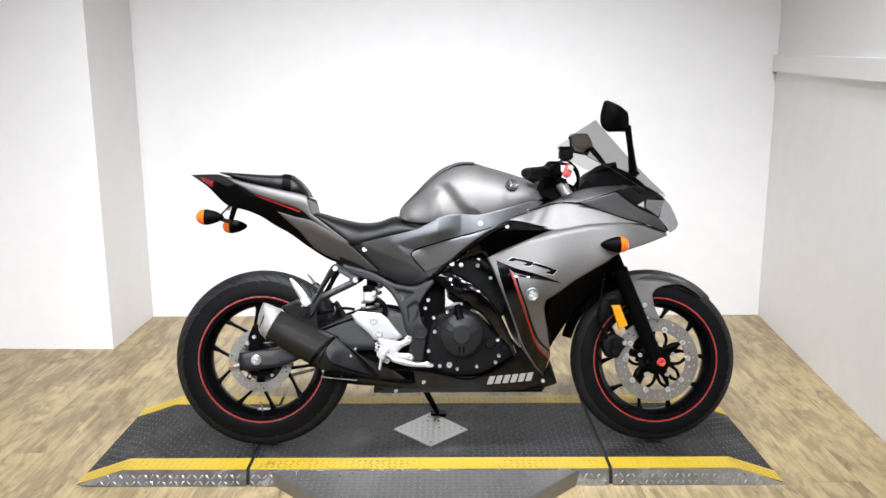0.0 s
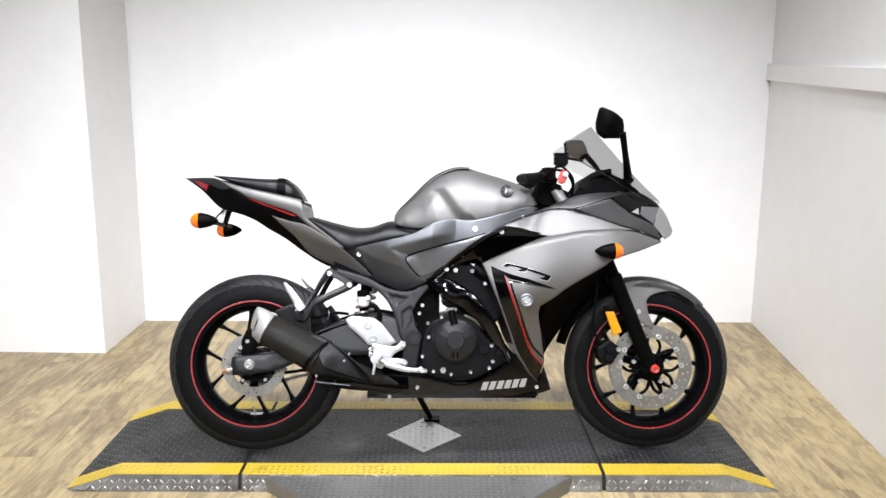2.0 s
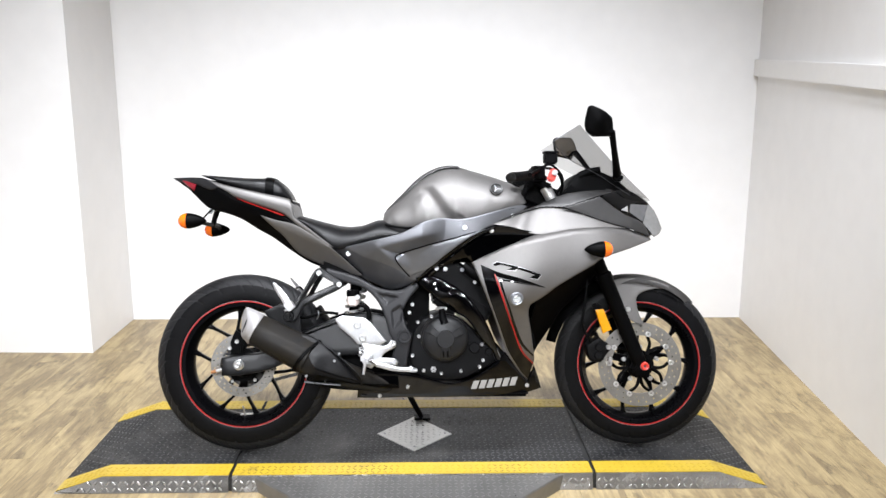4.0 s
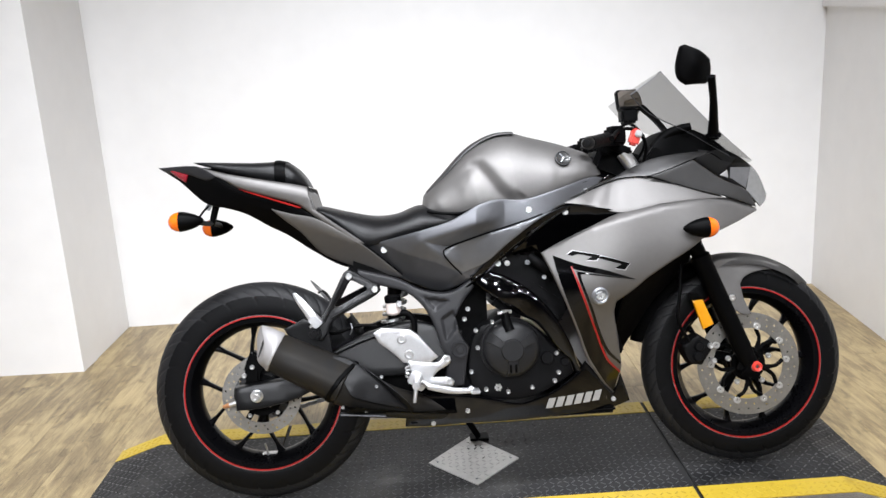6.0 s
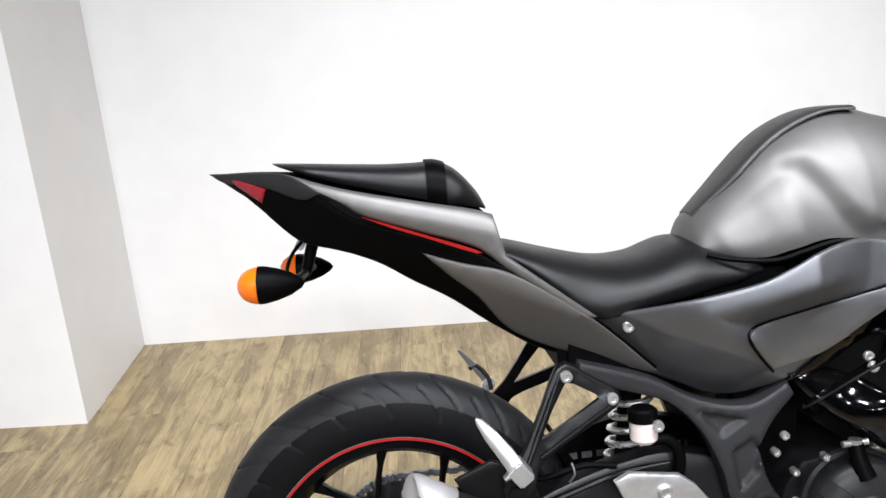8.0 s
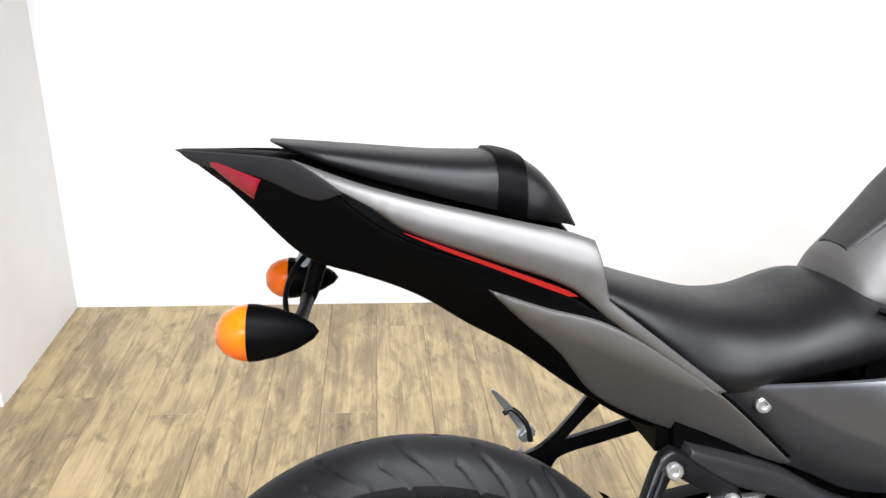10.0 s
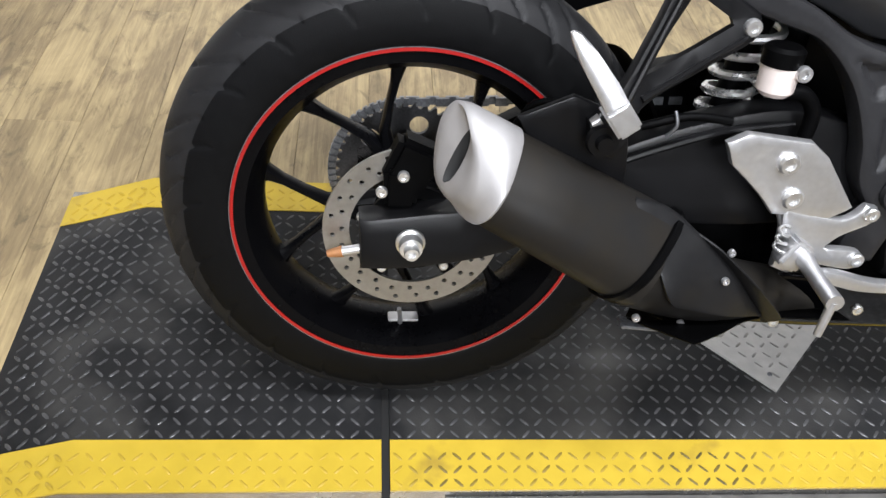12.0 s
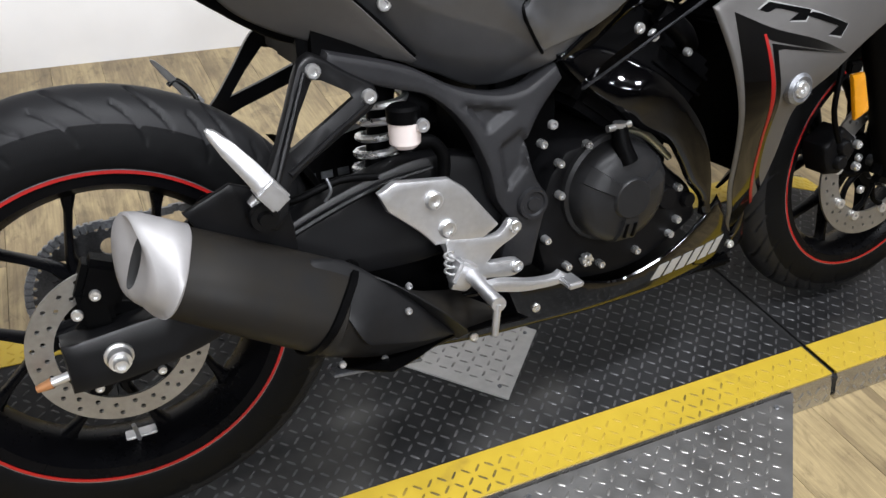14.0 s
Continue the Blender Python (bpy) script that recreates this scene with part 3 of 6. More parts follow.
# ---- motorcycle ----
# u ahead from the rear axle, v to its left, w up from the ground; it leans onto its side stand
bike = thing("motorcycle", "grey and black sport motorcycle parked on its side stand", "motorcycle",
             Matrix.Translation((-0.010, -0.055, DECK_Z + 0.005)) @ pose(0, 0, 0, 0, 0, 1.3) @ pose(0, 0, 0, -11.3))

RW, FW = Vector((0.005, 0, 0.311)), Vector((1.400, 0, 0.294))


def tyre(at, radius, half, lean):
    """A road tyre with slanted rain grooves cut into its crown."""
    rim = 0.2225
    prof = []
    for k in range(49):
        a = math.pi * k / 48
        y = -half * math.cos(a)
        crown = math.sin(a)
        r = rim + (radius - rim) * crown ** 0.86
        if abs(y) > 0.915 * half:
            r -= 0.0022 * min(1, (abs(y) - 0.915 * half) / (0.01 * half))
        prof.append((r, y * (0.87 + 0.13 * crown ** 0.5)))
    prof.append((rim - 0.006, half * 0.80))
    prof.append((rim - 0.006, -half * 0.80))

    def cut(a, r, y):
        x = abs(y) / half
        if r < rim + 0.018 or x > 0.90:
            return r
        turn = (a * 21 / (2 * math.pi) + lean * x * x * 1.0 + (0.5 if y > 0 else 0)) % 1.0
        deep = 0.0
        if 0.12 < x < 0.80:
            deep = max(0.0, 1.0 - abs(turn - 0.5) / 0.062)
        if 0.50 < x < 0.88:
            deep = max(deep, max(0.0, 1.0 - abs((turn + 0.5) % 1.0 - 0.5) / 0.058))
        return r - 0.0055 * min(1, deep)

    bm = lathe(prof, at, (0, 1, 0), 21 * 40, closed=True, bend=cut)
    return bm


def ring(at, r0, r1, y0, y1, segs=72, bm=None):
    return lathe([(r0, y0), (r1, y0), (r1, y1), (r0, y1)], at, (0, 1, 0), segs, bm, closed=True)


def disc(at, outer, inner, y, thick, holes, rows, wave=0, shift=0.0):
    """A drilled brake disc; wave gives its rim shallow lobes."""
    def circle(r, n, lobes=0.0):
        return [(at.x + (r + lobes * math.cos(wave * a)) * math.cos(a), at.z + (r + lobes * math.cos(wave * a)) * math.sin(a)) for a in (2 * math.pi * k / n for k in range(n))]
    cut = [circle(inner, 48)]
    for k in range(holes):
        for j in range(rows):
            a = 2 * math.pi * (k + 0.33 * j + shift) / holes
            r = inner + (outer - inner) * (j + 0.75 + 0.25 * (k % 2)) / (rows + 0.75)
            cx, cz = at.x + r * math.cos(a), at.z + r * math.sin(a)
            cut.append([(cx + 0.0033 * math.cos(b), cz + 0.0033 * math.sin(b)) for b in (2 * math.pi * i / 8 for i in range(8))])
    return sheet(circle(outer, 72, 0.0015 if wave else 0), lambda u, w: y, thick, 0.03, 0.0, cut)


def wheel(name, at, radius, half, label, turned=0.0):
    hub = thing(name, "", "")
    hub.parent = bike
    hub["label"] = label
    rubber = part("tyre", tyre(at, radius, half, 1), RUBBER, hub, "black road tyre with a worn grey tread and rain grooves", 60)
    rubber.data.materials.append(WORN_RUBBER)
    for face in rubber.data.polygons:
        c = face.center
        if math.hypot(c.x - at.x, c.z - at.z) > 0.250 and abs(c.y) < 0.79 * half:
            face.material_index = 1
    # the rim: two flanges, a well and a rounded bead seat
    hw = half * 0.87
    prof = [(0.2265, -hw), (0.2275, -hw + 0.004), (0.216, -hw + 0.008), (0.208, -hw + 0.02), (0.196, -hw * 0.3), (0.196, hw * 0.3), (0.208, hw - 0.02), (0.216, hw - 0.008), (0.2275, hw - 0.004), (0.2265, hw),
            (0.206, hw - 0.002), (0.200, hw - 0.014), (0.188, hw * 0.35), (0.186, 0), (0.188, -hw * 0.35), (0.200, -hw + 0.014), (0.206, -hw + 0.002)]
    prof = [(r * 0.987, y) for r, y in prof]
    rim = part("rim", lathe(prof, at, (0, 1, 0), 96, closed=True), GLOSS_RIM, hub, "black cast alloy rim")
    for s in (-1, 1):
        part("rim_stripe", ring(at, 0.2174, 0.2213, s * (hw + 0.0002), s * (hw + 0.0016), 120), RED, rim, "thin red rim stripe")
        # grey ring drawn in place of the highlight along the flange
        part("rim_highlight", ring(at, 0.2217, 0.2226, s * (hw + 0.0002), s * (hw + 0.0014), 120), DARK_STEEL, rim, "thin grey ring standing in for the highlight on the rim flange")
    # ten spokes in five pairs that fork at the rim
    for k in range(5):
        for s in (-1, 1):
            a0 = radians(turned + 72 * k)
            bm = bmesh.new()
            steps = [(0.036, 0.02, 0.026, 0.018), (0.080, 0.05, 0.020, 0.016), (0.105, 0.11, 0.013, 0.014), (0.135, 0.225, 0.0105, 0.012), (0.162, 0.30, 0.0115, 0.011), (0.180, 0.335, 0.018, 0.011), (0.194, 0.36, 0.038, 0.012)]
            rows = []
            for r, da, wide, deep in steps:
                a = a0 + s * da
                c = at + Vector((r * math.cos(a), 0, r * math.sin(a)))
                out = Vector((math.cos(a), 0, math.sin(a)))
                side = Vector((-math.sin(a), 0, math.cos(a)))
                rows.append([bm.verts.new(c + side * sx * wide / 2 + Vector((0, sy * deep, 0))) for sx, sy in ((-1, -0.6), (-0.5, -1), (0.5, -1), (1, -0.6), (1, 0.6), (0.5, 1), (-0.5, 1), (-1, 0.6))])
            for p, q in zip(rows, rows[1:]):
                for i in range(8):
                    bm.faces.new((p[i], p[(i + 1) % 8], q[(i + 1) % 8], q[i]))
            bm.faces.new(rows[0])
            bm.faces.new(rows[-1])
            part("spoke", bm, GLOSS_RIM, rim)
    part("hub", lathe([(0.012, -half * 0.85), (0.026, -half * 0.85), (0.034, -half * 0.6), (0.046, -half * 0.4), (0.040, 0), (0.046, half * 0.4), (0.034, half * 0.6), (0.026, half * 0.85), (0.012, half * 0.85)], at, (0, 1, 0), 40, closed=True), BLACK, hub)
    return hub


GLOSS_RIM = material("satin_black_rim", (0.0022, 0.0022, 0.0027), 0.30, 0.0, 0.0, 0.2, 120, spec=0.07)

rear_wheel = wheel("rear_wheel", RW, 0.3115, 0.0645, "rear wheel with black ten-spoke rim and red stripe", 44)
front_wheel = wheel("front_wheel", FW, 0.2965, 0.053, "front wheel with black ten-spoke rim and red stripe", 20)

# wheel weights on the rear rim
bm = box(0.004, -0.012, RW.z - 0.183, 0.042, 0.02, 0.004, 0.001)
part("balance_weight", bm, ALLOY, rear_wheel, "small bright balance weight")
bm = tube([(0.0, -0.02, RW.z - 0.19), (-0.002, -0.03, RW.z - 0.165), (-0.004, -0.038, RW.z - 0.15)], 0.003)
part("tyre_valve", bm, ALLOY, rear_wheel)

rd = part("brake_disc", disc(RW, 0.110, 0.078, -0.078, 0.0045, 24, 2, 0), STEEL, rear_wheel, "drilled steel rear brake disc")
part("disc_carrier", ring(RW, 0.042, 0.058, -0.076, -0.070), BLACK, rd)
for k in range(5):
    a = radians(72 * k + 20)
    part("carrier_arm", box(RW.x + 0.068 * math.cos(a), -0.0745, RW.z + 0.068 * math.sin(a), 0.034, 0.005, 0.016, 0.001, Matrix.Rotation(-a, 4, "Y")), BLACK, rd)
    part("disc_bolt", bolt((RW.x + 0.066 * math.cos(a), -0.077, RW.z + 0.066 * math.sin(a)), 0.006, 0.005), CHROME, rd)

fd = part("brake_disc", disc(FW, 0.149, 0.103, -0.062, 0.0045, 30, 2, 0), STEEL, front_wheel, "drilled steel front brake disc")
part("disc_carrier", ring(FW, 0.036, 0.050, -0.061, -0.051), BLACK, fd)
for k in range(5):
    a = radians(72 * k + 54)
    for s in (-1, 1):
        part("carrier_arm", tube([FW + Vector((0.044 * math.cos(a), -0.057, 0.044 * math.sin(a))), FW + Vector((0.08 * math.cos(a + s * 0.16), -0.059, 0.08 * math.sin(a + s * 0.16))), FW + Vector((0.102 * math.cos(a + s * 0.36), -0.060, 0.102 * math.sin(a + s * 0.36)))], [0.008, 0.0055, 0.006], None, 8), BLACK, fd)
for k in range(5):
    for s in (-1, 1):
        a = radians(72 * k + 54) + s * 0.36
        part("disc_button", lathe([(0.0035, -0.004), (0.0095, -0.004), (0.0095, 0.003), (0.0035, 0.003)], FW + Vector((0.111 * math.cos(a), -0.065, 0.111 * math.sin(a))), (0, -1, 0), 16, closed=True), CHROME, fd)
for k in range(5):
    a = radians(72 * k + 18)
    part("disc_bolt", bolt(FW + Vector((0.062 * math.cos(a), -0.061, 0.062 * math.sin(a))), 0.008, 0.007), CHROME, fd)

# sprocket and chain on the far side
teeth = 43
bm = bmesh.new()
pts = []
for k in range(teeth * 4):
    a = 2 * math.pi * k / (teeth * 4)
    r = 0.098 if k % 4 in (0, 1) else 0.091
    pts.append((RW.x + r * math.cos(a), RW.z + r * math.sin(a)))
cuts = [[(RW.x + 0.045 * math.cos(b), RW.z + 0.045 * math.sin(b)) for b in (2 * math.pi * i / 30 for i in range(30))]]
for k in range(6):
    a = math.pi / 3 * k + 0.3
    cuts.append([(RW.x + 0.068 * math.cos(a) + 0.013 * math.cos(b), RW.z + 0.068 * math.sin(a) + 0.013 * math.sin(b)) for b in (2 * math.pi * i / 14 for i in range(14))])
bm.free()
part("sprocket", sheet(pts, lambda u, w: 0.083, 0.006, 0.03, 0, cuts, corner=200), SPROCKET_STEEL, rear_wheel, "toothed steel rear sprocket")


def chain():
    bm = bmesh.new()
    path = []
    front, r0, r1 = Vector((0.60, 0, 0.40)), 0.099, 0.038
    for k in range(64):
        path.append(Vector((RW.x + r0 * math.cos(math.pi / 2 + math.pi * k / 63), 0, RW.z + r0 * math.sin(math.pi / 2 + math.pi * k / 63))))
    n = 45
    low = [Vector((RW.x, 0, RW.z - r0)).lerp(Vector((front.x, 0, front.z - r1)), k / n) for k in range(1, n)]
    top = [Vector((front.x, 0, front.z + r1)).lerp(Vector((RW.x, 0, RW.z + r0)), k / n) for k in range(1, n)]
    path += low + top
    for k, p in enumerate(path):
        q = path[(k + 1) % len(path)]
        d = q - p
        if d.length > 0.05:
            continue
        turn = Matrix.Rotation(-math.atan2(d.z, d.x), 4, "Y")
        box((p.x + q.x) / 2, 0.086 + (0.003 if k % 2 else -0.003), (p.z + q.z) / 2, d.length * 1.35, 0.005, 0.011, 0, turn, bm)
    return bm


part("chain", chain(), DARK_STEEL, bike, "dark greased drive chain")

# ---- swingarm and axle ----
SWING = [(-0.060, 0.342), (-0.057, 0.280), (0.0, 0.282), (0.10, 0.300), (0.22, 0.345), (0.40, 0.350), (0.56, 0.370), (0.575, 0.46), (0.44, 0.492), (0.35, 0.478), (0.26, 0.448), (0.16, 0.400), (0.09, 0.362), (0.02, 0.352)]
swing = part("swingarm", sheet(SWING, tps([(-0.05, 0.31, -0.118), (0.1, 0.33, -0.115), (0.3, 0.42, -0.105), (0.55, 0.42, -0.115)]), 0.035, 0.02, 0.006), SATIN, bike, "black box-section swingarm")
part("far_arm", sheet(SWING, -0.118, 0.035, 0.03, 0.006, flip=-1), BLACK, swing)
part("arm_rib", tube([(0.13, -0.117, 0.378), (0.19, -0.115, 0.408), (0.26, -0.112, 0.438), (0.35, -0.109, 0.467), (0.43, -0.112, 0.481)], [0.003, 0.005, 0.005, 0.005, 0.003], segs=8), SATIN, swing)
part("cross_brace", box(0.43, 0, 0.42, 0.09, 0.19, 0.07, 0.01), BLACK, swing)
bm = lathe([(0, 0.024), (0.004, 0.024), (0.005, 0.030), (0.008, 0.030), (0.009, 0.027), (0.009, 0.018), (0.0135, 0.018), (0.0145, 0.012), (0.0145, 0.006), (0.0175, 0.004), (0.0175, 0), (0, 0)], (0.001, -0.117, 0.318), (0, -1, 0), 24)
part("axle_nut", bm, CHROME, swing, "bright castellated axle nut")
bm = tube([(-0.056, -0.105, 0.300), (-0.078, -0.104, 0.295)], [0.006, 0.006])
part("adjuster_bolt", bm, ALLOY, swing, "chain adjuster bolt")
bm = tube([(-0.078, -0.104, 0.295), (-0.096, -0.103, 0.2905)], [0.0075, 0.0045])
part("adjuster_tip", bm, BRASS, swing, "copper coloured bolt tip")
bm = box(0.0, -0.076, 0.402, 0.055, 0.04, 0.06, 0.008, Matrix.Rotation(0.4, 4, "Y"))
box(-0.012, -0.082, 0.375, 0.04, 0.03, 0.05, 0.006, None, bm)
part("rear_caliper", bm, BLACK, swing, "small black rear brake caliper")
bm = bolt((-0.010, -0.098, 0.395), 0.007, 0.006)
bolt((-0.034, -0.094, 0.372), 0.007, 0.006, bm=bm)
part("caliper_bolt", bm, CHROME, swing)
bm = bmesh.new()
rows = []
for k in range(15):
    a = radians(6 + 32 * k / 14)
    r = 0.328
    rows.append([bm.verts.new((RW.x + (r - 0.012 * (abs(j) / 4) ** 3) * math.cos(a), j * 0.018, RW.z + (r - 0.012 * (abs(j) / 4) ** 3) * math.sin(a))) for j in range(-4, 5)])
for p, q in zip(rows, rows[1:]):
    for i in range(8):
        bm.faces.new((p[i], p[i + 1], q[i + 1], q[i]))
bmesh.ops.solidify(bm, geom=bm.faces[:], thickness=0.003)
part("rear_hugger", bm, BLACK, bike, "black plastic inner mudguard over the rear tyre")

# ---- frame ----
FRAME_D = tps([(0.3, 0.66, -0.112), (0.45, 0.6, -0.12), (0.55, 0.42, -0.148), (0.6, 0.6, -0.14), (0.55, 0.32, -0.14)])
SPAR = [(0.297, 0.648), (0.402, 0.617), (0.476, 0.580), (0.546, 0.572), (0.603, 0.603), (0.612, 0.583), (0.579, 0.543), (0.557, 0.503), (0.569, 0.455), (0.590, 0.418), (0.582, 0.384), (0.571, 0.314), (0.523, 0.310), (0.521, 0.342), (0.532, 0.393), (0.512, 0.424), (0.500, 0.473), (0.471, 0.534), (0.428, 0.576), (0.382, 0.592), (0.341, 0.605), (0.289, 0.625)]
POCKETS = [[Vector(p) for p in q] for q in (((0.455, 0.577), (0.490, 0.566), (0.523, 0.555), (0.548, 0.551), (0.502, 0.520), (0.486, 0.540)), ((0.516, 0.502), (0.551, 0.524), (0.561, 0.504), (0.555, 0.467), (0.527, 0.436), (0.521, 0.459)))]


def frame_face(u, w):
    # two pockets with sloping sides are sunk into the plate
    p, sunk = Vector((u, w)), 0.0
    for poly in POCKETS:
        depth = min((b - a).cross(p - a) / (a - b).length * -1 for a, b in zip(poly, poly[1:] + poly[:1]))
        sunk = max(sunk, max(0.0, min(1.0, depth / 0.006)))
    return FRAME_D(u, w) + 0.007 * sunk


spar = part("frame_plate", sheet(SPAR, frame_face, 0.03, 0.005, 0.006), FRAME, bike, "matte dark grey frame side plate")
part("far_frame_plate", sheet(SPAR, FRAME_D, 0.03, 0.03, 0.006, flip=-1), FRAME, spar)
bm = lathe([(0, 0.006), (0.009, 0.006), (0.010, 0.003), (0.016, 0.003), (0.018, 0.006), (0.022, 0.006), (0.024, 0), (0, 0)], (0.563, -0.149, 0.416), (0, -1, 0), 28)
part("pivot_cap", bm, FRAME, spar, "round swingarm pivot cap")
for s in (-1, 1):
    part("main_spar", tube([(0.60, s * 0.085, 0.60), (0.72, s * 0.10, 0.68), (0.88, s * 0.09, 0.78), (1.02, s * 0.05, 0.86)], [0.02, 0.026, 0.026, 0.03]), GLOSS, bike)
part("headstock", lathe([(0, -0.09), (0.034, -0.09), (0.034, 0.09), (0, 0.09)], (1.075, 0, 0.81), (-0.40, 0, 0.92), 24), BLACK, bike)

# ---- engine ----
CRANK = [(0.625, 0.476), (0.597, 0.435), (0.583, 0.347), (0.597, 0.291), (0.658, 0.268), (0.757, 0.270), (0.828, 0.301), (0.875, 0.330), (0.855, 0.382), (0.810, 0.421), (0.775, 0.460), (0.709, 0.490)]
engine = part("engine", sheet(CRANK, tps([(0.6, 0.4, -0.135), (0.7, 0.3, -0.14), (0.72, 0.45, -0.14), (0.85, 0.34, -0.14)]), 0.24, 0.02, 0.008), ENGINE, bike, "black two-cylinder engine")
tilted = Matrix.Rotation(radians(35), 4, "Y")
part("cylinder_head", box(0.72, 0.0, 0.62, 0.16, 0.24, 0.10, 0.012, tilted), ENGINE, engine)
part("gearbox_case", box(0.70, 0.02, 0.36, 0.30, 0.24, 0.16, 0.02), ENGINE, engine)
bm = box(0.78, 0.0, 0.545, 0.20, 0.22, 0.17, 0.012, tilted)
part("cylinder_block", bm, ENGINE, engine)
bm = None
for k in range(5):
    bm = box(0.79 + 0.012 * k - 0.02, -0.112, 0.50 + 0.022 * k, 0.17, 0.012, 0.005, 0.001, Matrix.Rotation(radians(35), 4, "Y"), bm)
part("cylinder_rib", bm, ENGINE, engine)
part("radiator", box(0.965, 0, 0.50, 0.035, 0.30, 0.26, 0.006, Matrix.Rotation(radians(-14), 4, "Y")), BLACK, bike, "black radiator behind the fairing")
# black blocks added behind frame and swingarm so the gaps stay dark
part("engine_gap_filler", box(0.585, 0, 0.50, 0.13, 0.17, 0.26, 0.02), BLACK, bike)
part("swingarm_gap_filler", box(0.42, 0, 0.305, 0.30, 0.15, 0.13, 0.02), BLACK, bike)
part("airbox", box(0.76, 0, 0.735, 0.26, 0.20, 0.14, 0.02), BLACK, bike)
# added black filler closes the see-through gap below the seat
part("seat_gap_filler", box(0.555, 0, 0.735, 0.15, 0.21, 0.07, 0.01), BLACK, bike)
part("battery_tray", box(0.40, 0, 0.665, 0.26, 0.18, 0.10, 0.015), BLACK, bike)

# the round clutch cover, with its raised ring and spokes
CL = Vector((0.701, -0.136, 0.411))
bm = lathe([(0, 0.062), (0.028, 0.062), (0.030, 0.060), (0.031, 0.056), (0.036, 0.055), (0.058, 0.050), (0.069, 0.043), (0.075, 0.032), (0.077, 0.012), (0.082, 0.008), (0.083, 0), (0, 0)], CL, (0, -1, 0), 64)
clutch = part("clutch_cover", bm, COVER_PAINT, engine, "round black clutch cover with raised ribs")
for a0, wide in ((148, 0.022), (28, 0.022), (270, 0.030)):
    a = radians(a0)
    c, n = math.cos(a), math.sin(a)
    bm = bmesh.new()
    rows = []
    for r, half, rise in ((0.026, 0.36, 0.0605), (0.040, 0.42, 0.0600), (0.056, 0.50, 0.0555), (0.068, 0.56, 0.0465), (0.074, 0.58, 0.0360)):
        rows.append([bm.verts.new(CL + Vector((r * c - k * half * wide * n, -y, r * n + k * half * wide * c))) for k, y in ((-1.2, rise - 0.010), (-1, rise), (1, rise), (1.2, rise - 0.010))])
    for p, q in zip(rows, rows[1:]):
        for k in range(3):
            bm.faces.new((p[k], p[k + 1], q[k + 1], q[k]))
    part("cover_rib", bm, COVER_PAINT, clutch)
for off in (-0.007, 0.007):
    p0, p1 = CL + Vector((off, -0.0605, -0.038)), CL + Vector((off, -0.0545, -0.060))
    part("cover_slot", tube([p0, p1], 0.0028, smooth=2, segs=8), BLACK, clutch)
bm = lathe([(0, 0.016), (0.016, 0.016), (0.018, 0.012), (0.018, 0), (0, 0)], (0.800, -0.140, 0.378), (0, -1, 0), 24)
lathe([(0, 0.013), (0.010, 0.013), (0.012, 0.009), (0.012, 0), (0, 0)], (0.848, -0.138, 0.364), (0, -1, 0), 20, bm)
part("oil_cap", bm, ENGINE, engine, "black oil filler cap")
for u, w in ((0.609, 0.464), (0.612, 0.416), (0.591, 0.351), (0.629, 0.300), (0.689, 0.290), (0.755, 0.298), (0.818, 0.312), (0.830, 0.334), (0.826, 0.388), (0.655, 0.484), (0.580, 0.497)):
    part("case_bolt", bolt((u, -0.138, w), 0.0062, 0.013), CHROME, engine, "bright case bolt")
bm = None
for k in range(6):
    a = math.pi / 3 * k
    bm = box(0.662 + 0.006 * math.cos(a), -0.146, 0.304 + 0.006 * math.sin(a), 0.008, 0.012, 0.006, 0.001, Matrix.Rotation(-a, 4, "Y"), bm)
part("drain_star", bm, CHROME, engine, "bright star-shaped fitting")
bm = tube([(0.689, -0.168, 0.512), (0.690, -0.175, 0.488), (0.698, -0.182, 0.462)], [0.011, 0.013, 0.015])
part("filler_neck", bm, BLACK, engine)
bm = tube([(0.688, -0.170, 0.518), (0.688, -0.170, 0.494)], [0.010, 0.009])
tube([(0.668, -0.170, 0.511), (0.706, -0.170, 0.513)], 0.005, bm)
part("clutch_lever", bm, ALLOY, engine, "cast alloy clutch arm")
bm = tube([(0.735, -0.128, 0.489), (0.765, -0.133, 0.478), (0.812, -0.135, 0.435)], [0.006, 0.007, 0.005])
part("cable_stay", bm, GOLD, engine, "pale zinc-plated cable stay")
# a small bolt head beside the frame plate
bm = bolt((0.590, -0.150, 0.525), 0.0065, 0.008)
part("small_bolt", bm, ALLOY, bike, "small bright bolt head")
part("coolant_hose", tube([(0.83, -0.13, 0.60), (0.80, -0.15, 0.625), (0.765, -0.14, 0.655)], 0.016), BLACK, bike)
part("hose_end", bolt((0.757, -0.158, 0.642), 0.007, 0.008), DARK_STEEL, bike)
part("hose_end", bolt((0.80, -0.162, 0.60), 0.006, 0.008), CHROME, bike)

# ---- gloss black arms and belly ----
ARM_D = tps([(0.55, 0.62, -0.13), (0.62, 0.6, -0.15), (0.75, 0.5, -0.18), (0.85, 0.4, -0.175), (0.9, 0.33, -0.155), (0.70, 0.60, -0.16), (0.72, 0.51, -0.165), (0.71, 0.555, -0.182), (0.80, 0.455, -0.185)])
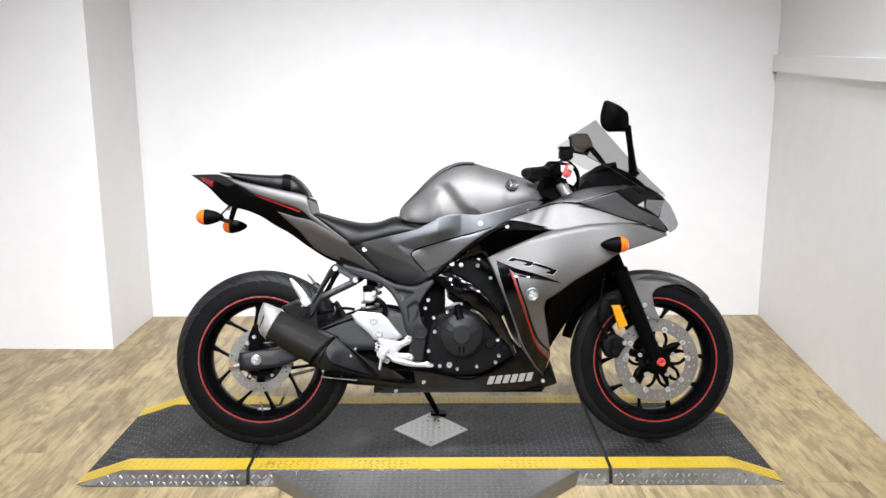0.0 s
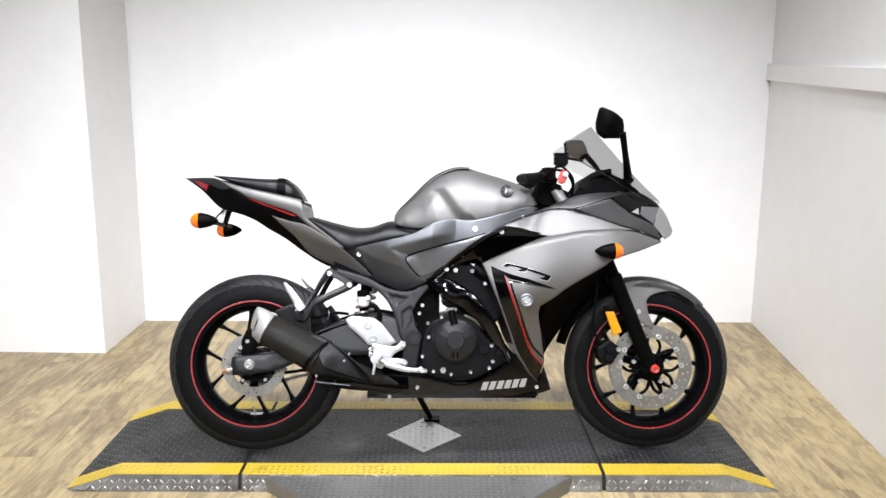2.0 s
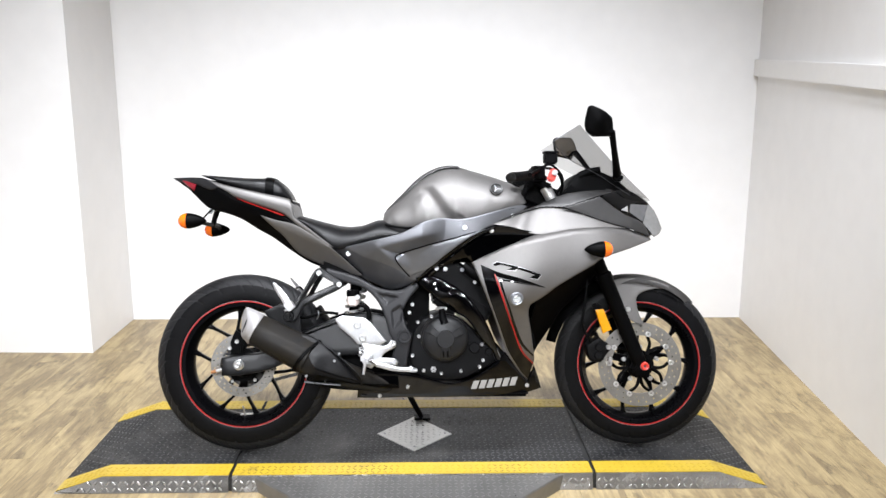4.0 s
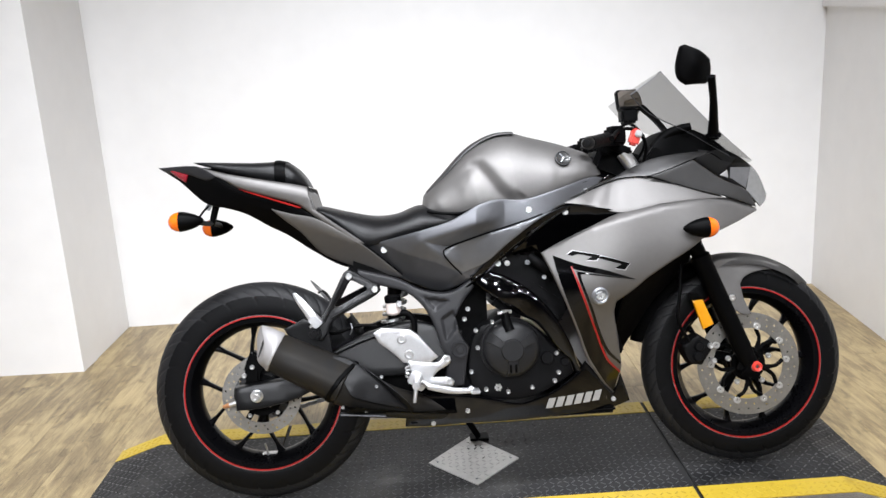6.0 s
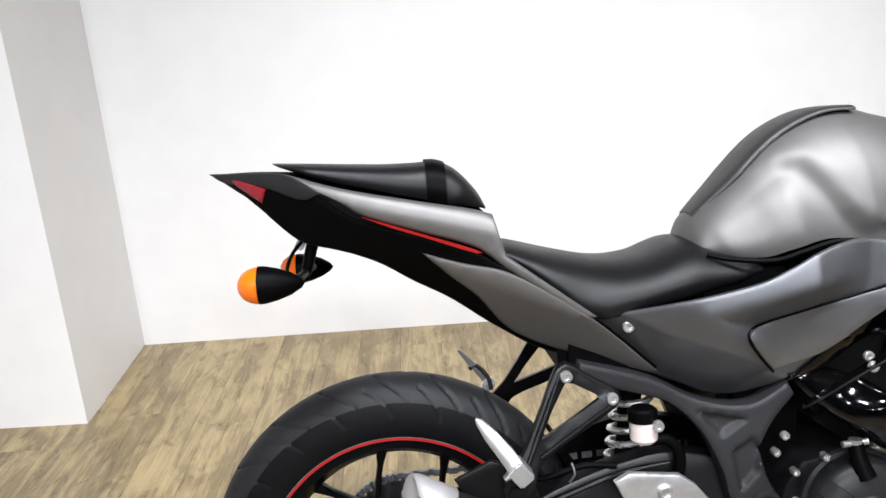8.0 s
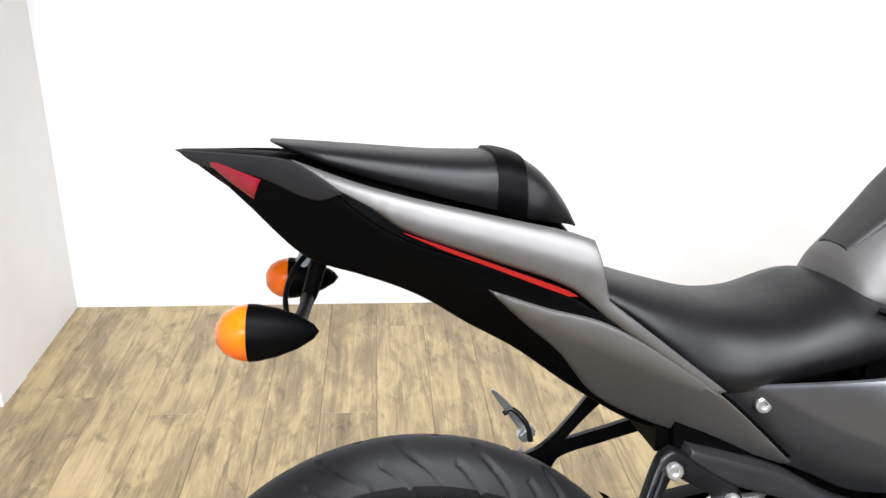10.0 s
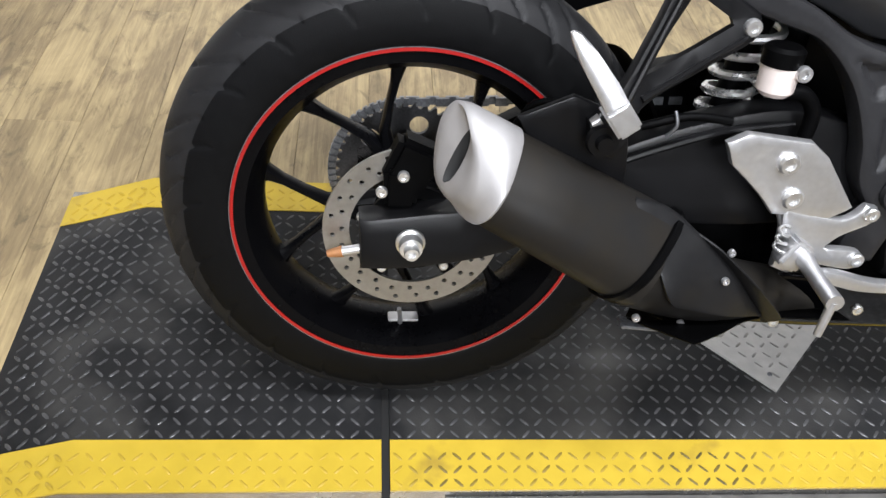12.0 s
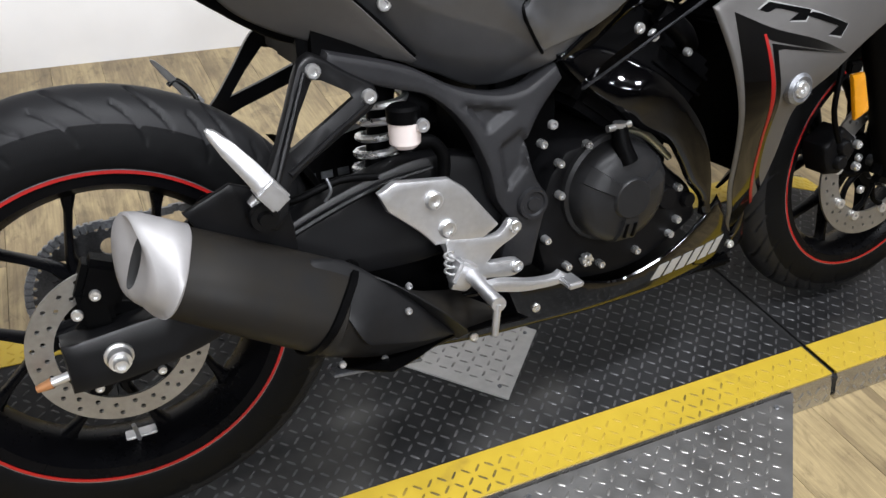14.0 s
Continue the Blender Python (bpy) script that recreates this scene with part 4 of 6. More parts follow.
DUCT = [(0.598, 0.616), (0.632, 0.623), (0.685, 0.614), (0.743, 0.581), (0.785, 0.541), (0.823, 0.491), (0.863, 0.412), (0.888, 0.349), (0.906, 0.317), (0.874, 0.334), (0.863, 0.364), (0.826, 0.403), (0.795, 0.447), (0.766, 0.482), (0.727, 0.501), (0.652, 0.559), (0.622, 0.583)]
part("engine_guard_panel", sheet(DUCT, ARM_D, 0.012, 0.010, 0.010), GLOSS, bike, "gloss black curved side panel above the engine")
INTAKE_D = tps([(0.7, 0.62, -0.140), (0.8, 0.7, -0.155), (0.95, 0.73, -0.178), (0.9, 0.765, -0.19), (0.85, 0.70, -0.148)])
INTAKE = [(0.860, 0.787), (0.937, 0.780), (1.020, 0.765), (0.926, 0.721), (0.800, 0.660), (0.772, 0.682), (0.704, 0.661), (0.645, 0.616), (0.600, 0.605), (0.679, 0.680), (0.761, 0.738)]
part("intake_panel", sheet(INTAKE, INTAKE_D, 0.006, 0.014, 0.004), GLOSS, bike, "gloss black recessed intake panel")
TRIM_D = tps([(0.62, 0.58, -0.142), (0.75, 0.68, -0.186), (0.87, 0.76, -0.194)])
EDGE = [(0.839, 0.779), (0.855, 0.784), (0.863, 0.777), (0.780, 0.731), (0.704, 0.674), (0.640, 0.623), (0.592, 0.591), (0.580, 0.591), (0.647, 0.647), (0.704, 0.694), (0.779, 0.747)]
part("edge_trim", sheet(EDGE, TRIM_D, 0.010, 0.010, 0.005), GLOSS, bike, "gloss black trim under the side cover")
for u, w in ((0.668, 0.650), (0.700, 0.645), (0.845, 0.772)):
    part("trim_screw", bolt((u, TRIM_D(u, w) - 0.002, w), 0.0075, 0.006), CHROME, bike)
BELLY_D = tps([(0.3, 0.24, -0.10), (0.5, 0.25, -0.14), (0.6, 0.30, -0.16), (0.75, 0.22, -0.14), (0.75, 0.29, -0.165), (0.9, 0.24, -0.13), (0.9, 0.36, -0.155), (0.95, 0.31, -0.135), (1.03, 0.21, -0.09), (1.03, 0.33, -0.105)])
BELLY = [(0.411, 0.290), (0.484, 0.297), (0.580, 0.290), (0.656, 0.272), (0.713, 0.258), (0.752, 0.263), (0.813, 0.286), (0.875, 0.330), (0.903, 0.363), (0.930, 0.330), (0.958, 0.289), (0.987, 0.259), (1.009, 0.314), (1.032, 0.249), (1.037, 0.230), (0.978, 0.216), (0.821, 0.210), (0.672, 0.207), (0.575, 0.207), (0.476, 0.203), (0.402, 0.202)]
belly = part("belly_pan", sheet(BELLY, BELLY_D, 0.006, 0.014, 0.006), GLOSS, bike, "gloss black belly fairing with pale lettering bars")
part("far_belly_pan", sheet(BELLY, BELLY_D, 0.006, 0.03, 0.006, flip=-1), GLOSS, belly)
part("belly_floor", box(0.70, 0, 0.215, 0.58, 0.24, 0.02, 0.008), BLACK, belly)
# six slanted bars stand for the maker's lettering
for k in range(6):
    u0, u1 = 0.795 + 0.0265 * k, 0.795 + 0.0265 * k + 0.020
    base, top = 0.2365 + 0.0016 * k, 0.2665 + 0.0018 * k
    part("lettering_bar", sheet([(u0 - 0.006, base), (u1 - 0.006, base + 0.001), (u1 + 0.003, top), (u0 + 0.003, top - 0.001)], lambda u, w: BELLY_D(u, w) - 0.0012, 0.001, 0.012, 0), LIGHT_GREY, belly)
for u, w in ((0.575, 0.245), (0.985, 0.243), (0.48, 0.212)):
    part("belly_screw", bolt((u, BELLY_D(u, w), w), 0.007, 0.005), CHROME, belly)

# ---- side covers ----
SIDE_D = tps([(0.37, 0.70, -0.117), (0.45, 0.64, -0.122), (0.6, 0.60, -0.134), (0.5, 0.72, -0.152), (0.62, 0.75, -0.174), (0.77, 0.78, -0.188), (0.92, 0.83, -0.142), (0.75, 0.68, -0.178), (0.84, 0.74, -0.185)])
COVER = [(0.325, 0.712), (0.439, 0.738), (0.545, 0.764), (0.589, 0.784), (0.625, 0.803), (0.678, 0.816), (0.755, 0.813), (0.860, 0.838), (0.953, 0.863), (0.985, 0.858), (0.945, 0.825), (0.906, 0.803), (0.848, 0.787), (0.782, 0.753), (0.702, 0.700), (0.645, 0.649), (0.601, 0.605), (0.543, 0.575), (0.504, 0.575), (0.455, 0.596), (0.413, 0.615), (0.370, 0.656)]

SIDE_RIDGE = [Vector(p) for p in ((0.700, 0.778), (0.478, 0.717), (0.574, 0.622))]


def side_face(u, w):
    # a bent ridge: it falls gently to the rear and steeply towards the inset panel
    p = Vector((u, w))
    near, inner, crest = 9.0, True, 1.0
    for k, (a, b) in enumerate(zip(SIDE_RIDGE, SIDE_RIDGE[1:])):
        ab = b - a
        t = max(0.0, min(1.0, (p - a).dot(ab) / ab.length_squared))
        d = (a + ab * t - p).length
        if d < near:
            near, crest = d, (1 - t * t if k else 1.0)
        inner = inner and ab.x * (p.y - a.y) - ab.y * (p.x - a.x) > 0
    fade = max(0.0, min(1.0, (0.70 - u) / 0.08))
    # below a crease that runs down from the seat it tucks under
    crease = float(np.interp(u, [0.33, 0.363, 0.43, 0.522, 0.571, 0.60], [0.730, 0.719, 0.685, 0.653, 0.626, 0.605]))
    under = 0.42 * max(0.0, crease - w) * max(0.0, min(1.0, (0.66 - u) / 0.08))
    return SIDE_D(u, w) - 0.030 * fade * crest * max(0.0, 1 - (math.hypot(near, 0.008) - 0.008) / (0.036 if inner else 0.110)) + under


cover = part("side_cover", sheet(COVER, side_face, 0.005, 0.0045, 0.004), GREY, bike, "matte dark grey side cover below the seat and tank")
part("far_side_cover", sheet(COVER, SIDE_D, 0.005, 0.03, 0.004, flip=-1), GREY, cover)
INSET = [(0.534, 0.680), (0.549, 0.694), (0.643, 0.724), (0.747, 0.752), (0.837, 0.780), (0.781, 0.751), (0.704, 0.696), (0.645, 0.648), (0.580, 0.621), (0.552, 0.653)]
part("inset_panel", sheet(INSET, lambda u, w: min(SIDE_D(u, w) - 0.004, side_face(u, w) - 0.002), 0.006, 0.012, 0.003), GREY_SOFT, cover, "satin grey inset panel")
part("inset_seam", tube([(u, min(SIDE_D(u, w), side_face(u, w)) - 0.002, w) for u, w in ((0.580, 0.619), (0.551, 0.652), (0.533, 0.680), (0.547, 0.696), (0.643, 0.726), (0.747, 0.754), (0.800, 0.770))], 0.0022, segs=6), BLACK, cover)
for u, w, r in ((0.372, 0.697, 0.009), (0.764, 0.784, 0.009), (0.930, 0.826, 0.006)):
    part("cover_screw", bolt((u, side_face(u, w) + 0.001, w), r, 0.006), CHROME, cover, "bright round cover screw")

# ---- tank ----
TANK_TOP = [(0.486, 0.809), (0.490, 0.833), (0.499, 0.850), (0.551, 0.902), (0.606, 0.957), (0.654, 0.988), (0.703, 1.004), (0.751, 1.004), (0.799, 0.990), (0.868, 0.970), (0.936, 0.946), (0.970, 0.929), (0.991, 0.901), (0.994, 0.877)]
TANK_LOW = [(0.498, 0.797), (0.527, 0.790), (0.586, 0.786), (0.625, 0.797), (0.677, 0.810), (0.756, 0.806), (0.860, 0.830), (0.918, 0.847), (0.951, 0.856), (0.980, 0.866)]


ARCH = [Vector(p) for p in ((0.540, 0.930), (0.565, 0.944), (0.595, 0.950), (0.628, 0.951), (0.661, 0.940), (0.690, 0.908), (0.718, 0.866), (0.735, 0.848))]


def knee(u, w, q):
    # the knee recess lies below an arched ridge
    p = Vector((u, w))
    near, under = 9.0, 0.0
    for k in range(len(ARCH) - 1):
        a, ab = ARCH[k], ARCH[k + 1] - ARCH[k]
        t = max(0.0, min(1.0, (p - a).dot(ab) / ab.length_squared))
        d = (a + ab * t - p).length
        if d < near:
            near, under = d, (p - a).x * ab.y - (p - a).y * ab.x
    if under <= 0:
        return 0.0
    s = min(1.0, near / 0.042)
    deep = float(np.interp(u, [0.54, 0.59, 0.65, 0.72, 0.80], [0.003, 0.010, 0.016, 0.012, 0.0]))
    return -deep * s * s * (3 - 2 * s) * math.exp(-(max(0.0, near - 0.03) / 0.05) ** 2) * min(1, q * 3)


tank = part("fuel_tank", saddle(TANK_TOP, TANK_LOW, [(0, 0.072), (0.1, 0.098), (0.3, 0.130), (0.5, 0.147), (0.7, 0.138), (0.85, 0.120), (1, 0.09)], 1.9, 0.35, 90, 44, knee), SILVER, bike, "satin metallic grey fuel tank with knee recesses", 60)
seam = []
for k in range(25):
    p = along(TANK_LOW, k / 24)
    seam.append((p.x, -0.149 + 0.04 * abs(k / 12 - 1.05) ** 3, p.y - 0.001))
part("tank_gasket", tube(seam, 0.004, smooth=2, segs=8), BLACK, tank, "black rubber tank seam")
part("tank_pad", saddle([(0.500, 0.853), (0.551, 0.904), (0.606, 0.959), (0.650, 0.988), (0.70, 1.0055), (0.75, 1.0065)], [(0.502, 0.845), (0.555, 0.893), (0.612, 0.948), (0.656, 0.978), (0.705, 0.996), (0.752, 0.997)], [(0, 0.03), (0.3, 0.05), (1, 0.055)], 3.0, 0, 24, 8), DARK_GREY, tank, "dark grey rubbery tank pad")
EM = Vector((0.878, -0.108, 0.918))
turn_out = Vector((0.12, -0.90, 0.42))
bm = lathe([(0, 0.003), (0.017, 0.003), (0.0195, 0.0045), (0.0215, 0.003), (0.0225, -0.004), (0, -0.004)], EM, turn_out, 36)
emblem = part("tank_badge", bm, BADGE, tank, "round dark badge with a bright rim")
part("badge_rim", lathe([(0.0195, 0.003), (0.0205, 0.0052), (0.022, 0.003)], EM, turn_out, 36), DARK_STEEL, emblem)
bm = None
for k in range(3):
    a = radians(120 * k + 90)
    q = Vector((0, 1, 0)).rotation_difference(turn_out.normalized()).to_matrix()
    bm = tube([EM + q @ Vector((0.003 * math.cos(a), 0.0035, 0.003 * math.sin(a))), EM + q @ Vector((0.016 * math.cos(a), 0.0035, 0.016 * math.sin(a)))], [0.003, 0.0015], bm, 6, 2)
part("badge_mark", bm, DARK_STEEL, emblem)

# ---- seats ----
SEAT_TOP = [(0.186, 0.822), (0.205, 0.828), (0.279, 0.808), (0.349, 0.793), (0.411, 0.795), (0.475, 0.815), (0.525, 0.806), (0.584, 0.788), (0.603, 0.772)]
SEAT_LOW = [(0.190, 0.812), (0.227, 0.788), (0.271, 0.750), (0.320, 0.712), (0.414, 0.726), (0.514, 0.747), (0.564, 0.755), (0.590, 0.762)]
seat = part("rider_seat", saddle(SEAT_TOP, SEAT_LOW, [(0, 0.075), (0.2, 0.105), (0.45, 0.126), (0.7, 0.128), (0.9, 0.12), (1, 0.09)], 2.5, 0.5, 50, 22), VINYL, bike, "black vinyl rider seat", 60)
PIL_TOP = [(-0.152, 0.974), (-0.069, 0.968), (0.015, 0.962), (0.064, 0.961), (0.104, 0.960), (0.134, 0.945), (0.162, 0.912), (0.174, 0.888)]
PIL_LOW = [(-0.136, 0.966), (-0.056, 0.940), (0.011, 0.923), (0.079, 0.907), (0.119, 0.896), (0.150, 0.890), (0.164, 0.887), (0.172, 0.884)]
pil = part("pillion_seat", saddle(PIL_TOP, PIL_LOW, [(0, 0.03), (0.15, 0.065), (0.6, 0.088), (0.85, 0.088), (1, 0.06)], 3.6, 0.4, 44, 20), VINYL, bike, "black vinyl pillion seat pad", 60)
PS_T, PS_L = [(0.084, 0.9650), (0.099, 0.9645), (0.114, 0.9600)], [(0.084, 0.9035), (0.099, 0.8995), (0.114, 0.8955)]
part("seat_strap", saddle(PS_T, PS_L, [(0, 0.0905), (1, 0.0915)], 3.6, 0.4, 8, 20), BLACK, pil, "black strap across the pillion seat")

# ---- tail ----
TAIL_D = tps([(-0.25, 0.955, -0.012), (-0.18, 0.93, -0.050), (-0.15, 0.88, -0.050), (0, 0.88, -0.108), (-0.02, 0.82, -0.082), (0.1, 0.78, -0.102), (0.17, 0.86, -0.136), (0.2, 0.80, -0.134), (0.35, 0.68, -0.122), (0.25, 0.66, -0.105), (0.42, 0.64, -0.125)])
TAIL = [(-0.249, 0.963), (-0.138, 0.958), (-0.112, 0.950), (-0.042, 0.896), (0.006, 0.874), (0.133, 0.835), (0.216, 0.786), (0.320, 0.718), (0.419, 0.628), (0.415, 0.618), (0.334, 0.640), (0.253, 0.658), (0.176, 0.704), (0.110, 0.752), (0.060, 0.780), (0.011, 0.812), (-0.024, 0.828), (-0.059, 0.839), (-0.098, 0.848), (-0.119, 0.858), (-0.142, 0.878), (-0.172, 0.908), (-0.213, 0.943)]


def tail_face(u, w):
    # the lower part of the tail tucks under
    return TAIL_D(u, w) + 0.50 * max(0.0, 0.823 - 0.437 * (u - 0.07) - w) * max(0.0, min(1.0, (u + 0.05) / 0.12))


tail = part("tail_fairing", sheet(TAIL, tail_face, 0.005, 0.012, 0.004), BLACK, bike, "matte black tail fairing")
TAIL_TOP = [(-0.250, 0.964), (-0.138, 0.960), (-0.112, 0.952), (-0.072, 0.926), (-0.100, 0.917), (-0.160, 0.939), (-0.228, 0.950)]
part("tail_top", sheet(TAIL_TOP, lambda u, w: TAIL_D(u, w) - 0.003, 0.004, 0.012, 0.003), FRAME, tail, "dark grey upper tail tip")
part("far_tail_fairing", sheet(TAIL, tail_face, 0.005, 0.03, 0.004, flip=-1), BLACK, tail)
part("tail_core", saddle([(-0.252, 0.963), (-0.14, 0.960), (0.0, 0.935), (0.10, 0.905), (0.17, 0.882), (0.19, 0.825)], [(-0.240, 0.957), (-0.150, 0.90), (-0.05, 0.862), (0.06, 0.802), (0.14, 0.745), (0.19, 0.72)], [(0, 0.010), (0.2, 0.045), (0.5, 0.070), (1, 0.085)], 4, 0, 30, 12), BLACK, tail)
COWL = [(-0.126, 0.957), (-0.045, 0.932), (0.071, 0.906), (0.151, 0.889), (0.176, 0.881), (0.190, 0.822), (0.322, 0.720), (0.308, 0.715), (0.190, 0.803), (0.150, 0.834), (0.070, 0.862), (-0.012, 0.890), (-0.045, 0.911), (-0.090, 0.934)]


def cowl_face(u, w):
    # the upper half rolls in towards the pad
    return TAIL_D(u, w) - 0.005 + 20.0 * max(0.0, w - (0.894 - 0.25 * u)) ** 2


part("tail_cowl", sheet(COWL, cowl_face, 0.006, 0.010, 0.005), SILVER, tail, "metallic grey upper tail cowl")
part("far_tail_cowl", sheet(COWL, cowl_face, 0.006, 0.02, 0.005, flip=-1), SILVER, tail)
part("cowl_front", saddle([(0.150, 0.884), (0.178, 0.868), (0.188, 0.845), (0.194, 0.822)], [(0.150, 0.874), (0.176, 0.855), (0.186, 0.83), (0.192, 0.812)], [(0, 0.104), (1, 0.124)], 6, 0, 10, 12), SILVER, tail)
STRIPE = [(-0.014, 0.8885), (0.030, 0.8740), (0.070, 0.8595), (0.150, 0.8310), (0.158, 0.8265), (0.150, 0.8260), (0.070, 0.8555), (0.030, 0.8700)]
part("tail_stripe", sheet(STRIPE, lambda u, w: TAIL_D(u, w) - 0.0065, 0.005, 0.012, 0.0), RED, tail, "red decal stripe")
BLADE = [(0.072, 0.829), (0.131, 0.811), (0.190, 0.797), (0.260, 0.757), (0.324, 0.710), (0.419, 0.622), (0.412, 0.617), (0.333, 0.641), (0.250, 0.670), (0.195, 0.702), (0.150, 0.757), (0.110, 0.792)]
part("tail_blade", sheet(BLADE, lambda u, w: tail_face(u, w) - 0.006, 0.007, 0.012, 0.004), SILVER, tail, "metallic grey lower tail panel")
LENS = [(-0.214, 0.951), (-0.205, 0.954), (-0.156, 0.937), (-0.165, 0.915), (-0.192, 0.934)]
part("tail_lamp", sheet(LENS, lambda u, w: TAIL_D(u, w) - 0.004, 0.006, 0.010, 0.003), RED_LENS, tail, "red tail lamp lens")
part("far_tail_lamp", sheet(LENS, lambda u, w: TAIL_D(u, w) - 0.004, 0.006, 0.02, 0.003, flip=-1), RED_LENS, tail)

# the indicator bracket under the tail
stalk = part("indicator_bracket", tube([(-0.085, 0, 0.87), (-0.100, 0, 0.845), (-0.112, 0, 0.805), (-0.118, 0, 0.79)], [0.013, 0.010, 0.009, 0.008]), BLACK, bike, "black bracket carrying the rear indicators")
part("bracket_arm", tube([(-0.122, -0.165, 0.806), (-0.116, -0.08, 0.80), (-0.116, 0.08, 0.795), (-0.120, 0.14, 0.786)], 0.007), BLACK, stalk)
part("lamp_wire", tube([(-0.105, -0.01, 0.86), (-0.128, -0.03, 0.835), (-0.135, -0.06, 0.815), (-0.13, -0.10, 0.80)], 0.003), BLACK, stalk)
part("bracket_clip", box(-0.118, -0.014, 0.845, 0.014, 0.012, 0.018, 0.002, Matrix.Rotation(0.5, 4, "Y")), DARK_STEEL, stalk)


def indicator(at, rear, parent, label):
    """A bullet lamp: a black pointed shell with an amber dome; rear is -1 where the dome looks back."""
    d = (rear, 0, 0)
    body = part("indicator", lathe([(0, -0.061), (0.007, -0.056), (0.016, -0.041), (0.0225, -0.023), (0.0262, -0.006), (0.0268, 0.003), (0, 0.003)], at, d, 32), BLACK, parent, label)
    part("amber_dome", lathe([(0.0264, 0.0025), (0.0260, 0.008), (0.0240, 0.016), (0.0190, 0.025), (0.0100, 0.0315), (0, 0.033)], at, d, 32), ORANGE, body, "amber lens")
    return body


indicator(Vector((-0.156, -0.170, 0.808)), -1, bike, "black bullet indicator with amber lens")
indicator(Vector((-0.146, 0.150, 0.784)), -1, bike, "black bullet indicator with amber lens")
for s in (-1, 1):
    indicator(Vector((1.208, s * 0.272, 0.711)), 1, bike, "black front indicator with amber lens")
    part("indicator_stem", tube([(1.18, s * 0.20, 0.711), (1.18, s * 0.265, 0.711)], 0.009), BLACK, bike)

# ---- fairing ----
FAIR_D = tps([(0.80, 0.69, -0.222), (0.93, 0.55, -0.248), (0.93, 0.70, -0.232), (1.0, 0.742, -0.228), (1.114, 0.767, -0.215), (1.227, 0.780, -0.190), (1.318, 0.771, -0.150), (1.40, 0.745, -0.112), (1.25, 0.70, -0.218), (1.1, 0.62, -0.232), (0.98, 0.60, -0.250), (0.806, 0.619, -0.236), (0.834, 0.555, -0.238), (0.855, 0.5, -0.226), (0.878, 0.443, -0.203), (0.906, 0.374, -0.173), (0.935, 0.325, -0.150), (0.93, 0.447, -0.198), (0.967, 0.363, -0.158), (1.0, 0.30, -0.115), (0.97, 0.5, -0.210), (0.88, 0.63, -0.246)])
FAIR = [(0.785, 0.669), (0.843, 0.697), (0.918, 0.728), (1.005, 0.761), (1.120, 0.777), (1.214, 0.783), (1.322, 0.782), (1.416, 0.751), (1.418, 0.743), (1.336, 0.716), (1.262, 0.696), (1.220, 0.682), (1.182, 0.656), (1.118, 0.619), (1.062, 0.585), (1.024, 0.556), (0.979, 0.528), (0.976, 0.499), (0.989, 0.434), (0.998, 0.385), (1.007, 0.341), (1.005, 0.317), (0.988, 0.258), (0.959, 0.287), (0.931, 0.329), (0.904, 0.375), (0.878, 0.443), (0.833, 0.556), (0.807, 0.618)]


def fair_face(u, w):
    # above a crease the upper edge is bevelled inwards
    crease = float(np.interp(u, [0.79, 0.918, 1.0, 1.114, 1.227, 1.318, 1.42], [0.672, 0.722, 0.742, 0.767, 0.778, 0.770, 0.738]))
    return FAIR_D(u, w) + 1.1 * max(0.0, w - crease)


fair = part("side_fairing", sheet(FAIR, fair_face, 0.005, 0.010, 0.005), SILVER, bike, "satin metallic grey side fairing with black and red decals")
part("far_side_fairing", sheet(FAIR, FAIR_D, 0.005, 0.03, 0.005, flip=-1), SILVER, fair)
DECALS = (
    ("black_decal", GLOSS, [(0.814, 0.661), (0.874, 0.636), (0.945, 0.616), (1.030, 0.585), (0.872, 0.620), (0.862, 0.626), (0.885, 0.556), (0.928, 0.454), (0.963, 0.369), (1.001, 0.318), (0.990, 0.262), (0.962, 0.292), (0.936, 0.331), (0.909, 0.377), (0.883, 0.445), (0.843, 0.549), (0.823, 0.616)], 0.0010),
    ("red_decal", RED, [(0.857, 0.630), (0.861, 0.630), (0.886, 0.560), (0.926, 0.454), (0.962, 0.370), (1.004, 0.323), (1.002, 0.319), (0.959, 0.364), (0.9225, 0.449), (0.882, 0.554)], 0.0018),
    ("line_decal", GLOSS, [(0.871, 0.617), (0.891, 0.613), (1.029, 0.585), (0.890, 0.608), (0.881, 0.607), (0.887, 0.583), (0.911, 0.520), (0.960, 0.400), (1.004, 0.350), (1.001, 0.345), (0.954, 0.393), (0.905, 0.516), (0.880, 0.584)], 0.0010),
    ("logo_mark", BLACK, [(0.851, 0.661), (0.867, 0.670), (0.936, 0.655), (0.925, 0.642), (0.898, 0.644), (0.914, 0.652), (0.877, 0.661), (0.865, 0.657)], 0.0010),
    ("logo_mark", BLACK, [(0.928, 0.648), (0.939, 0.652), (1.012, 0.629), (0.999, 0.613), (0.971, 0.619), (0.990, 0.628)], 0.0010),
)
for nm, mt, pts_, lift in DECALS:
    part(nm, sheet(pts_, lambda u, w, k=lift: fair_face(u, w) - k, 0.0008, 0.010, 0), mt, fair)
    if nm == "logo_mark":
        cu, cw = sum(p[0] for p in pts_) / len(pts_), sum(p[1] for p in pts_) / len(pts_)
        wide = [(cu + (u - cu) * 1.05, cw + (w - cw) * 1.16) for u, w in pts_]
        part("logo_outline", sheet(wide, lambda u, w: fair_face(u, w) - 0.0005, 0.0006, 0.010, 0), LIGHT_GREY, fair)
FB = Vector((0.930, fair_face(0.930, 0.549), 0.549))
